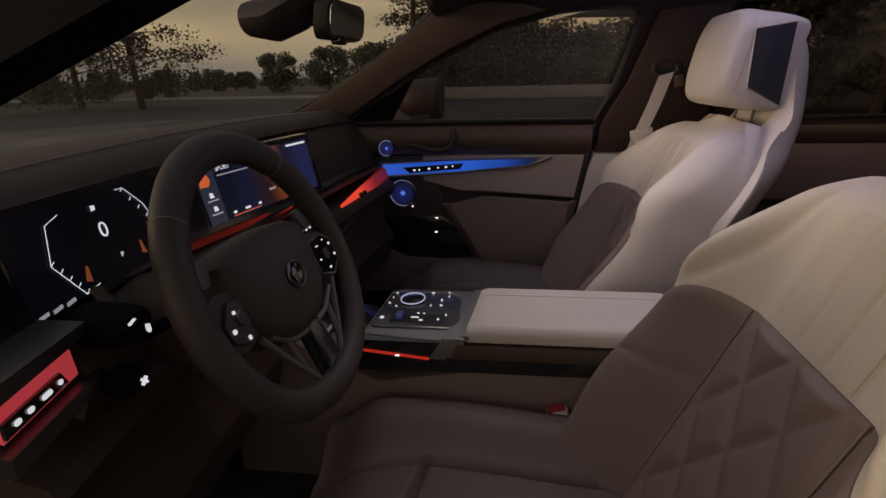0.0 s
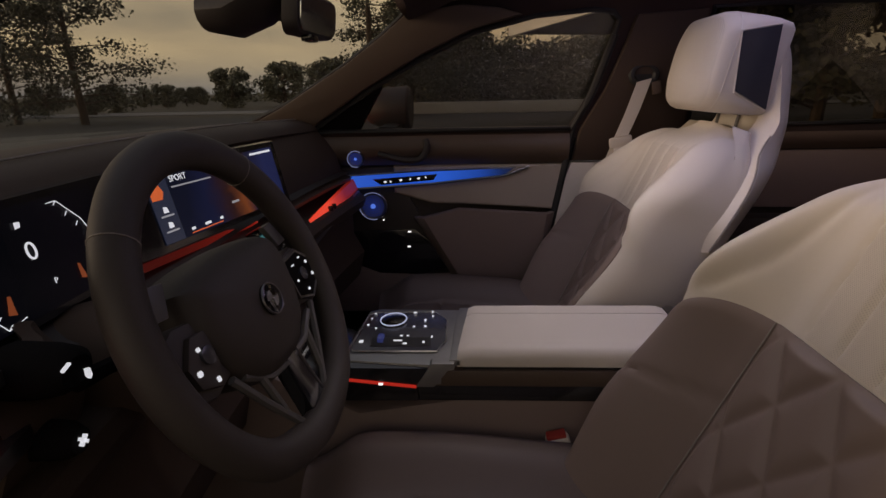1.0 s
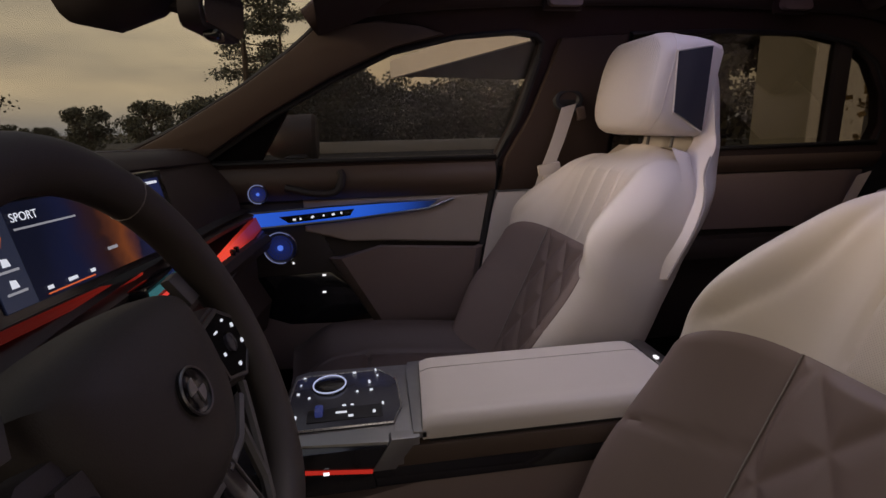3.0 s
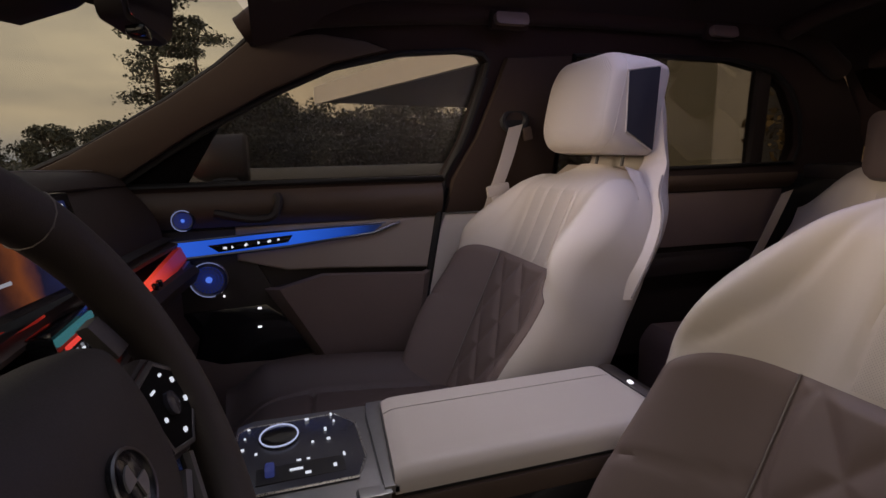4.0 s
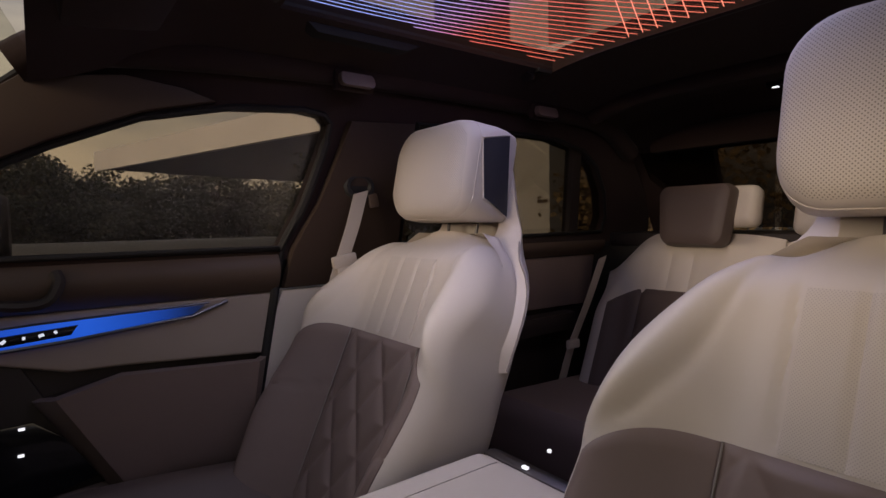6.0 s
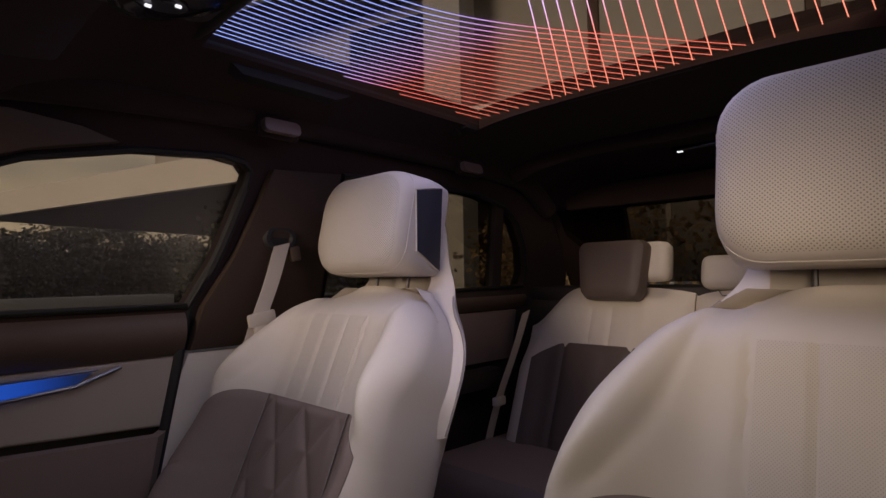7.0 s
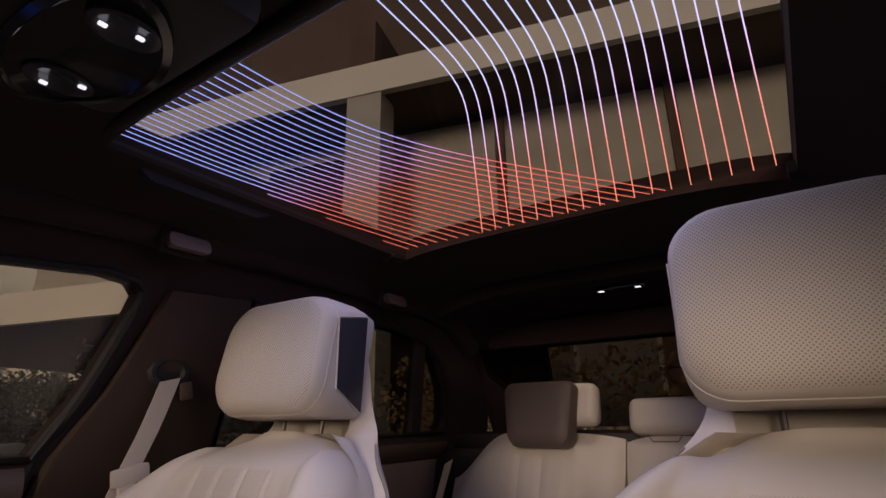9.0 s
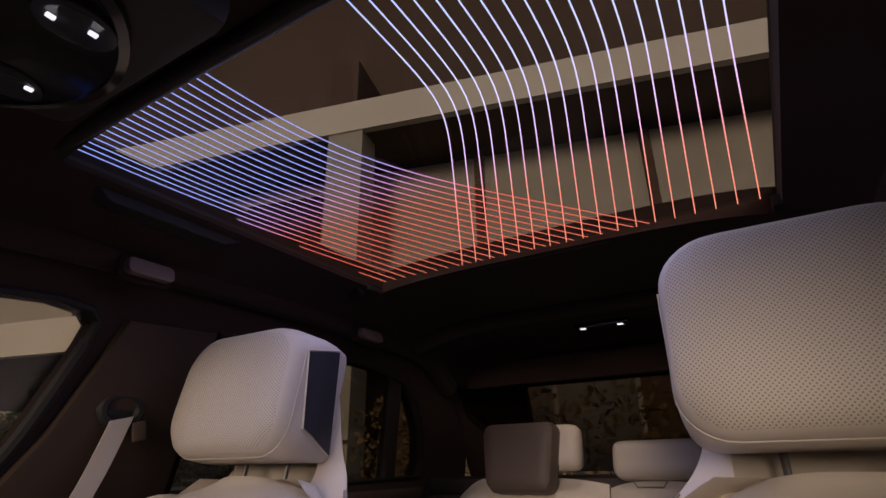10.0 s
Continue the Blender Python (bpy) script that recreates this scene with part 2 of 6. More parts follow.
GLASS_ROOF = pane_glass("roof_glass", (0.68, 0.67, 0.655), 0.02)
GLASS_REAR_SIDE = pane_glass("rear_side_glass", (0.52, 0.50, 0.45), 0.2)
GLASS_DARK = pane_glass("privacy_glass", (0.40, 0.37, 0.33), 0.2)

# ---------------- mesh helpers ----------------
ORIGIN = {}


def mesh_of(name, bm, mat):
    bmesh.ops.recalc_face_normals(bm, faces=bm.faces)
    me = bpy.data.meshes.new(name)
    bm.to_mesh(me)
    bm.free()
    me.materials.append(mat)
    me.shade_smooth()
    me.set_sharp_from_angle(angle=radians(38))
    return me


def thing(name, at, label, category, group="", kind=""):
    ob = new(name)
    ob.empty_display_size = 0.05
    ob.location = at
    ORIGIN[ob.name] = Vector(at)
    return tagged(ob, label, category, group, kind)


def part(name, bm, mat, parent, label=""):
    """One mesh under a thing or under a part; its points are given in the world."""
    o = ORIGIN[parent.name]
    bmesh.ops.translate(bm, verts=bm.verts, vec=-o)
    ob = new(name, mesh_of(name, bm, mat))
    ob.parent = parent
    ORIGIN[ob.name] = o
    return tagged(ob, label)


def solid(name, bm, mat, label, category="", kind="structure", group=""):
    """A mesh at top level: a piece of the setting, or a thing of one part."""
    ob = new(name, mesh_of(name, bm, mat))
    ORIGIN[ob.name] = Vector((0, 0, 0))
    return tagged(ob, label, category, group, kind)


def box(c, s, r=0.0, rot=None, seg=2, bm=None):
    bm = bm or bmesh.new()
    g = bmesh.ops.create_cube(bm, size=1)
    vs = g["verts"]
    bmesh.ops.scale(bm, vec=s, verts=vs)
    if r > 0:
        es = list({e for v in vs for e in v.link_edges})
        g2 = bmesh.ops.bevel(bm, geom=es, offset=r, segments=seg, affect="EDGES", profile=0.6)
        vs = list({v for f in g2["faces"] for v in f.verts} | {v for v in vs if v.is_valid})
    m = Matrix.Translation(c) @ (Euler([radians(a) for a in rot]).to_matrix().to_4x4() if rot else Matrix())
    bmesh.ops.transform(bm, matrix=m, verts=vs)
    return bm


def loft(rings, close=True, cap=True, bm=None):
    bm = bm or bmesh.new()
    rows = [[bm.verts.new(p) for p in ring] for ring in rings]
    n = len(rows[0])
    for a, b in zip(rows, rows[1:]):
        for i in range(n if close else n - 1):
            j = (i + 1) % n
            bm.faces.new((a[i], a[j], b[j], b[i]))
    if cap and close:
        bm.faces.new(rows[0][::-1])
        bm.faces.new(rows[-1])
    return bm


def tube(path, r, n=10, bm=None, closed=False, flat=1.0):
    """A round bar along a path; r is one radius or one for each point."""
    pts = [Vector(p) for p in path]
    rs = r if isinstance(r, (list, tuple)) else [r] * len(pts)
    rings, up = [], None
    k = len(pts)
    for i, p in enumerate(pts):
        a = pts[(i - 1) % k] if closed or i else pts[0]
        b = pts[(i + 1) % k] if closed or i < k - 1 else pts[-1]
        d = (b - a).normalized()
        if up is None:
            up = Vector((0, 0, 1)) if abs(d.z) < 0.9 else Vector((1, 0, 0))
        side = d.cross(up).normalized()
        up = side.cross(d).normalized()
        rings.append([p + rs[i] * (math.cos(t) * side + flat * math.sin(t) * up) for t in (2 * math.pi * q / n for q in range(n))])
    if closed:
        rings.append(rings[0])
        bm = loft(rings, cap=False, bm=bm)
        bmesh.ops.remove_doubles(bm, verts=bm.verts, dist=1e-6)
        return bm
    return loft(rings, bm=bm)


def prism(poly, place, a, b, bevel=0.0, seg=2):
    """A plate: the 2D outline, laid by place(u, v, w), between the depths a and b."""
    bm = bmesh.new()
    front = [bm.verts.new(place(u, v, a)) for u, v in poly]
    back = [bm.verts.new(place(u, v, b)) for u, v in poly]
    n = len(poly)
    f1 = bm.faces.new(front)
    bm.faces.new(back[::-1])
    for i in range(n):
        j = (i + 1) % n
        bm.faces.new((front[j], front[i], back[i], back[j]))
    if bevel:
        bmesh.ops.recalc_face_normals(bm, faces=bm.faces)
        bmesh.ops.bevel(bm, geom=list(f1.edges), offset=bevel, segments=seg, affect="EDGES", profile=0.6)
    return bm


def holed(outer, holes, place, a, b):
    """A plate with openings that go through it."""
    bm = bmesh.new()
    loops = []
    for poly in [outer] + holes:
        vs = [bm.verts.new((u, v, 0)) for u, v in poly]
        loops.append([bm.edges.new((vs[i], vs[(i + 1) % len(vs)])) for i in range(len(vs))])
    bmesh.ops.triangle_fill(bm, use_beauty=True, use_dissolve=False, edges=[e for lp in loops for e in lp])
    faces = list(bm.faces)
    ext = bmesh.ops.extrude_face_region(bm, geom=faces)
    moved = {v for v in ext["geom"] if isinstance(v, bmesh.types.BMVert)}
    for v in bm.verts:
        v.co = Vector(place(v.co.x, v.co.y, b if v in moved else a))
    return bm


def sheet(fn, us, vs, bm=None):
    bm = bm or bmesh.new()
    g = [[bm.verts.new(fn(u, v)) for v in vs] for u in us]
    for i in range(len(us) - 1):
        for j in range(len(vs) - 1):
            bm.faces.new((g[i][j], g[i + 1][j], g[i + 1][j + 1], g[i][j + 1]))
    return bm


def thick(fn, us, vs):
    """A closed skin: fn(u, v, side) with side 0 in front and 1 behind."""
    bm = bmesh.new()
    g = [[[bm.verts.new(fn(u, v, s)) for v in vs] for u in us] for s in (0, 1)]
    nu, nv = len(us), len(vs)
    for s in (0, 1):
        for i in range(nu - 1):
            for j in range(nv - 1):
                bm.faces.new((g[s][i][j], g[s][i + 1][j], g[s][i + 1][j + 1], g[s][i][j + 1]))
    rim = [(i, 0) for i in range(nu)] + [(nu - 1, j) for j in range(1, nv)] + [(i, nv - 1) for i in range(nu - 2, -1, -1)] + [(0, j) for j in range(nv - 2, 0, -1)]
    for (i, j), (k, l) in zip(rim, rim[1:] + rim[:1]):
        bm.faces.new((g[0][i][j], g[0][k][l], g[1][k][l], g[1][i][j]))
    return bm


def lin(a, b, n):
    return [a + (b - a) * i / (n - 1) for i in range(n)]


def lerp_table(table, t):
    for (a, x), (b, y) in zip(table, table[1:]):
        if t <= b:
            k = max(0.0, min(1.0, (t - a) / (b - a)))
            return x + (y - x) * k
    return table[-1][1]


def smooth_table(table, t):
    """As lerp_table, but with no kinks at the entries."""
    e = 0.028
    return sum(lerp_table(table, t + e * k) * w for k, w in ((-1, 0.15), (-0.5, 0.22), (0, 0.26), (0.5, 0.22), (1, 0.15)))


def smooth_step(a, b, t):
    k = max(0.0, min(1.0, (t - a) / (b - a)))
    return k * k * (3 - 2 * k)


def rounded(w, h, r, n=6):
    """Outline of a rectangle with round corners, about its middle."""
    pts = []
    for cx, cy, a0 in ((w / 2 - r, h / 2 - r, 0), (-w / 2 + r, h / 2 - r, 90), (-w / 2 + r, -h / 2 + r, 180), (w / 2 - r, -h / 2 + r, 270)):
        for i in range(n + 1):
            a = radians(a0 + 90 * i / n)
            pts.append((cx + r * math.cos(a), cy + r * math.sin(a)))
    return pts


def spline(pts, n):
    """A smooth line through points (Catmull-Rom), n steps a span."""
    P = [Vector(p) for p in pts]
    P = [2 * P[0] - P[1]] + P + [2 * P[-1] - P[-2]]
    out = []
    for i in range(1, len(P) - 2):
        a, b, c, d = P[i - 1 : i + 3]
        for k in range(n):
            t = k / n
            out.append(0.5 * (2 * b + (c - a) * t + (2 * a - 5 * b + 4 * c - d) * t * t + (3 * b - a - 3 * c + d) * t**3))
    return out + [P[-2]]


def lettering(text, size, m, mat, parent, name="lettering", label=""):
    c = bpy.data.curves.new(name, "FONT")
    c.body, c.size, c.extrude = text, size, 0.0002
    c.align_x = "CENTER"
    tmp = bpy.data.objects.new("tmp_text", c)
    scene.collection.objects.link(tmp)
    me = bpy.data.meshes.new_from_object(tmp.evaluated_get(bpy.context.evaluated_depsgraph_get()))
    bpy.data.objects.remove(tmp)
    bm = bmesh.new()
    bm.from_mesh(me)
    bmesh.ops.transform(bm, matrix=m, verts=bm.verts)
    return part(name, bm, mat, parent, label)


def mirror_y(bm):
    for v in bm.verts:
        v.co.y = 2 * CY - v.co.y
    return bm

# ---------------- the car's shell ----------------


def side_y(z):
    """Inside face of the passenger side: upright below the belt, leaning in above it."""
    return 0.735 - 0.307 * max(0.0, z - 0.86)


def side_place(u, v, w):
    return (u, side_y(v) + w, v)


def left_place(u, v, w):
    return (u, 2 * CY - side_y(v) - w, v)


FRONT_WIN = [(-0.26, 0.975), (-0.09, 1.082), (0.084, 1.174), (0.23, 1.237), (0.396, 1.274), (0.549, 1.286), (0.60, 1.280), (0.618, 1.262), (0.612, 1.225), (0.569, 1.072), (0.520, 0.972)]
REAR_WIN = [(0.86, 0.972), (0.86, 1.285), (1.12, 1.292), (1.40, 1.288), (1.55, 1.262), (1.64, 1.215), (1.72, 1.13), (1.765, 1.04), (1.76, 0.985)]
OUTER = [(-0.50, 0.945), (-0.447, 1.005), (-0.341, 1.05), (-0.128, 1.168), (-0.017, 1.24), (0.033, 1.278), (0.10, 1.325), (0.40, 1.365), (0.80, 1.38), (1.30, 1.375), (1.60, 1.355), (1.85, 1.25), (2.05, 1.08), (2.10, 0.945)]


def bm_side(place):
    return holed(OUTER, [FRONT_WIN, REAR_WIN], place, 0.0, 0.055)


solid("wall_right", bm_side(side_place), SUEDE, "dark inner pillar trim and window frames of the car's right side")
solid("pillar_trim_front", prism([(-0.26, 0.985), (-0.44, 1.000), (-0.341, 1.046), (-0.128, 1.163), (-0.017, 1.235), (0.05, 1.285), (0.20, 1.305), (0.30, 1.295), (0.36, 1.278), (0.23, 1.246), (0.084, 1.183), (-0.09, 1.091), (-0.24, 0.997)], side_place, -0.022, 0.0, 0.008), BROWN, "brown leather trim of the windscreen pillar")
solid("trim_roof_edge", tube(spline([side_place(x, z, -0.012) for x, z in ((0.04, 1.30), (0.12, 1.338), (0.40, 1.365), (0.80, 1.378), (1.30, 1.372), (1.60, 1.350), (1.80, 1.27))], 5), 0.034, 10), SUEDE, "dark padded roof edge over the side windows")
solid("trim_roof_edge_left", tube(spline([left_place(x, z, -0.012) for x, z in ((0.04, 1.30), (0.12, 1.338), (0.40, 1.365), (0.80, 1.378), (1.30, 1.372), (1.60, 1.350), (1.80, 1.27))], 5), 0.034, 10), SUEDE, "dark padded roof edge over the open door")

# left side: the driver's door stands open, so only pillars, roof edge and the rear part are there
LEFT_OUTER = [(-0.50, 0.925), (-0.43, 0.94), (-0.09, 1.095)] + FRONT_WIN[2:-1] + [(0.50, 0.93), (2.10, 0.93)] + OUTER[::-1][1:-1]
# near-black in place of suede puts the unlit pillar's shade into its colour
solid("wall_left", holed(LEFT_OUTER, [REAR_WIN], left_place, 0.0, 0.055), BLACKTRIM, "inner pillar trim of the open driver's side, blackened for its shade")

# door seals round the front window and along the door's rear edge
seal = thing("door_seal", (0.5, 0.72, 0.9), "black rubber seal round the passenger door's window", "seal", kind="structure")
part("window_seal", tube([side_place(u, v, -0.002) for u, v in FRONT_WIN], 0.007, 6, closed=True), RUBBER, seal)
part("edge_seal", tube(spline([(0.612, 0.62, 1.225), (0.569, 0.668, 1.072), (0.528, 0.712, 0.965), (0.504, 0.722, 0.817), (0.44, 0.722, 0.505), (0.38, 0.722, 0.36)], 5), 0.011, 8), RUBBER, seal)
part("rear_window_seal", tube([side_place(u, v, -0.002) for u, v in REAR_WIN], 0.007, 6, closed=True), RUBBER, seal)

# panes
def pane(name, poly, place, mat, label):
    ob = solid(name, prism(poly, place, 0.022, 0.027), mat, label, kind="structure")
    ob.visible_shadow = False
    return ob


pane("window_1", FRONT_WIN, side_place, GLASS_SIDE, "tinted front passenger side window pane, closed")
pane("window_2", REAR_WIN, side_place, GLASS_REAR_SIDE, "dark tinted rear side window pane, closed")
pane("window_3", REAR_WIN, left_place, GLASS_DARK, "dark tinted rear side window on the driver's side")
solid("window_bar", prism([(1.585, 0.98), (1.50, 1.28), (1.545, 1.28), (1.635, 0.98)], side_place, 0.005, 0.040, 0.004), DARKTRIM, "dark upright bar dividing the rear side window")


def ws_edge(k, s):
    """Edge line of the windscreen, k from the foot (0) to the header (1); s is the side."""
    x = lerp_table([(0, -0.47), (0.25, -0.30), (0.5, -0.13), (0.8, 0.0), (1, 0.075)], k)
    z = lerp_table([(0, 0.995), (0.25, 1.068), (0.5, 1.165), (0.8, 1.25), (1, 1.315)], k)
    return Vector((x, CY + s * (side_y(z) - CY + 0.02), z))


def windscreen(k, h):
    e = ws_edge(k, 1)
    bow = 1 - h * h
    return Vector((e.x - 0.30 * bow * (1 - 0.75 * k), CY + h * (e.y - CY), e.z + 0.03 * bow * k))


ws = solid("window_4", thick(lambda u, v, s: windscreen(u, v) + Vector((-0.003, 0, 0.004)) * s, lin(0, 1, 9), lin(-1, 1, 15)), GLASS_FRONT, "clear windscreen in front of the dashboard")
ws.visible_shadow = False
for s in (1, -1):
    solid("windscreen_frame", tube([ws_edge(k, s) + Vector((0, -0.012 * s, 0)) for k in lin(0, 1, 9)], 0.008, 8), RUBBER, "black seal along the edge of the windscreen")

# headliner with the opening of the glass roof
ROOF_Z = 1.425
RX0, RX1, RY, RL = 0.418, 1.136, 0.402, 0.436


def roof_z(x, y):
    d = (y - CY) / 0.62
    return 1.425 - 0.085 * d * d * d * d - 0.10 * smooth_step(0.35, 0.0, x) - 0.02 * smooth_step(1.3, 1.7, x) - 0.30 * max(0, x - 1.72)


def roof_skin(name, x0, x1, y0, y1, mat, label, nx, ny):
    return solid(name, thick(lambda u, v, s: Vector((u, v, roof_z(u, v) + 0.05 * s)), lin(x0, x1, nx), lin(y0, y1, ny)), mat, label)


roof_skin("ceiling_front", 0.06, RX0, CY - 0.58, CY + 0.58, SUEDE, "dark suede headliner over the windscreen", 14, 21)
roof_skin("ceiling_rear", RX1, 1.95, CY - 0.60, CY + 0.60, SUEDE, "dark suede headliner over the rear seats", 22, 21)
roof_skin("ceiling_right", RX0, RX1, CY + RY, CY + 0.60, SUEDE, "dark suede headliner beside the glass roof", 16, 8)
roof_skin("ceiling_left", RX0, RX1, CY - 0.60, CY - RL, SUEDE, "dark suede headliner beside the glass roof", 16, 8)
# soft rolled edge of the roof opening
def edge_bar(name, pts, r, label, mat=DARKTRIM):
    solid(name, tube(pts, r, 10), mat, label)


edge_bar("trim_roof_right", [(x, CY + RY + 0.012, ROOF_Z - 0.004) for x in lin(RX0 - 0.01, RX1 + 0.01, 6)], 0.013, "dark moulded edge of the glass roof")
edge_bar("trim_roof_left", [(x, CY - RL - 0.02, ROOF_Z - 0.004) for x in lin(RX0 - 0.01, RX1 + 0.01, 6)], 0.020, "dark moulded edge of the glass roof")
edge_bar("trim_roof_rear", [(RX1 + 0.016, y, ROOF_Z + 0.013) for y in lin(CY - RL - 0.03, CY + RY + 0.02, 6)], 0.014, "dark moulded edge of the glass roof")
edge_bar("trim_roof_front", [(RX0 - 0.014, y, ROOF_Z - 0.002) for y in lin(CY - RL - 0.03, CY + RY + 0.02, 6)], 0.012, "dark moulded edge of the glass roof")
# inner rail with its step beside the glass, and the roll in front of the rear reading lamps
solid("trim_rail", prism([(0.50, 0.0), (0.70, 0.0), (0.74, 0.018), (1.06, 0.018), (1.09, 0.0), (1.10, 0.03), (0.46, 0.03)], lambda u, v, w: (u, CY + RY + 0.02 + w, ROOF_Z - 0.035 + v), 0.0, 0.035, 0.004), RUBBER, "black guide rail along the roof opening")
edge_bar("trim_rear_roll", [(1.50 + 0.02 * math.cos(y * 4), y, roof_z(1.5, y) - 0.004) for y in lin(-0.56, 0.53, 14)], 0.030, "padded roll across the rear headliner", SUEDE)

# cowl, bonnet, floor, firewall, rear shelf, tail: plain skins that close the car
solid("floor", box((0.85, CY, 0.27), (2.9, 1.46, 0.06), 0.01), CARPET, "dark carpet on the cabin floor", "floor")
solid("bonnet", thick(lambda u, v, s: Vector((u, v, 0.985 + 0.02 * math.cos(2.0 * (v - CY)) - 0.16 * ((-0.78 - u) / 1.3) ** 2 - 0.03 * s)), lin(-2.1, -0.62, 16), lin(CY - 0.86, CY + 0.86, 17)), PAINT, "dark painted bonnet in front of the windscreen", "bonnet")
solid("wiper_cowl", box((-0.66, CY, 0.985), (0.16, 1.36, 0.03), 0.008), RUBBER, "black cowl under the windscreen")
solid("body_side_right", prism([(-2.1, 0.02), (2.6, 0.02), (2.6, 0.90), (2.05, 0.945), (-0.5, 0.945), (-2.1, 0.80)], lambda u, v, w: (u, 0.80 + w, v), 0.0, 0.06, 0.02), PAINT, "dark painted outer skin of the car's right side")
solid("body_side_left_rear", prism([(0.62, 0.02), (2.6, 0.02), (2.6, 0.90), (2.05, 0.93), (0.62, 0.93)], lambda u, v, w: (u, 2 * CY - 0.80 - w, v), 0.0, 0.06, 0.02), PAINT, "dark painted outer skin behind the open door")
solid("body_side_left_front", prism([(-2.1, 0.02), (-0.42, 0.02), (-0.42, 0.93), (-2.1, 0.80)], lambda u, v, w: (u, 2 * CY - 0.80 - w, v), 0.0, 0.06, 0.02), PAINT, "dark painted front wing of the car")
solid("door_sill", box((0.10, 2 * CY - 0.74, 0.26), (1.05, 0.12, 0.10), 0.02), DARKTRIM, "dark sill below the open driver's door")
solid("tail", box((2.45, CY, 0.55), (0.5, 1.66, 0.72), 0.06), PAINT, "dark painted tail of the car")
solid("nose", box((-2.1, CY, 0.44), (0.1, 1.66, 0.80), 0.03), PAINT, "dark painted nose of the car")
solid("underbody", box((0.2, CY, 0.12), (4.4, 1.5, 0.22), 0.03), RUBBER, "black underbody of the car")
solid("rear_shelf", box((1.98, CY, 0.955), (0.42, 1.36, 0.05), 0.012), DARKTRIM, "dark parcel shelf below the rear window", "shelf")
rw = solid("window_5", thick(lambda u, v, s: Vector((1.86 + 0.36 * (1 - u) + 0.02 * s, CY + v * (0.69 - 0.08 * u), 0.99 + 0.28 * u)), lin(0, 1, 4), lin(-1, 1, 8)), GLASS_DARK, "dark tinted rear window behind the seats")
rw.visible_shadow = False
for s_, nm in ((1, "right"), (-1, "left")):
    solid("pillar_trim_rear_" + nm, thick(lambda u, v, q, s_=s_: Vector((1.83 + 0.16 * u + 0.30 * (1 - v) + 0.04 * q, CY + s_ * (0.70 - 0.05 * v - (0.235 - 0.02 * (1 - v)) * u), 0.93 + 0.42 * v)), lin(0, 1, 5), lin(0, 1, 8)), SUEDE, "dark padded trim of the rear pillar")
solid("rear_header", box((1.90, CY, 1.31), (0.10, 1.14, 0.09), 0.02), SUEDE, "dark trim over the rear window")

# ---------------- glass roof with its light lines ----------------
roof = thing("glass_roof", (0.77, CY, ROOF_Z), "large panoramic glass roof crossed by lit blue and red lines", "glass roof", kind="structure")
gp = part("glass", box((0.768, CY - 0.02, ROOF_Z + 0.016), (RX1 - RX0 + 0.06, RY + RL + 0.10, 0.006)), GLASS_ROOF, roof, "clear grey roof glass")
gp.visible_shadow = False
LINE = ramp_glow("roof_line_light", "X", [(-0.36, (0.34, 0.44, 1.0)), (-0.12, (0.42, 0.46, 1.0)), (-0.02, (0.80, 0.36, 0.75)), (0.06, (1.0, 0.20, 0.16)), (0.20, (1.0, 0.17, 0.11)), (0.36, (1.0, 0.22, 0.14))], 0.98)
LINE_B = ramp_glow("roof_cross_line_light", "X", [(-0.36, (0.42, 0.52, 1.0)), (-0.16, (0.62, 0.66, 1.0)), (-0.02, (0.80, 0.55, 0.95)), (0.10, (1.0, 0.32, 0.26)), (0.36, (1.0, 0.30, 0.18))], 1.35)
NA, NB = 22, 18


def roof_line(a, b, s, knee, soft):
    """A line of light: along the car in front, turning aside behind the knee."""
    def turn(k):
        return soft * math.log(1 + math.exp((k - knee) / soft))
    length = RX1 - RX0 - 0.004
    pts = []
    for i in range(33):
        k = length * i / 32
        part_way = (turn(k) - turn(0)) / (turn(length) - turn(0))
        pts.append((RX0 + 0.002 + k, CY + s * (a + (b - a) * part_way), ROOF_Z + 0.011))
    return pts


for i in range(NA):
    k = i / (NA - 1)
    part("light_line", tube(roof_line(0.118 + 0.330 * k, -0.226 + 0.618 * k, 1, 0.24, 0.085), 0.0008, 5), LINE, roof)
for i in range(NB):
    k = i / (NB - 1)
    part("light_line", tube(roof_line(0.086 + 0.310 * k, -0.178 + 0.588 * k, -1, 0.20, 0.030), 0.0009, 5), LINE_B, roof)
part("latch", box((RX1 - 0.015, CY - RL - 0.004, ROOF_Z - 0.012), (0.05, 0.035, 0.022), 0.005), RUBBER, roof, "black latch at the corner of the glass")
part("latch", box((RX1 - 0.03, CY + RY + 0.006, ROOF_Z - 0.016), (0.05, 0.02, 0.012), 0.004), RUBBER, roof, "black latch at the corner of the glass")

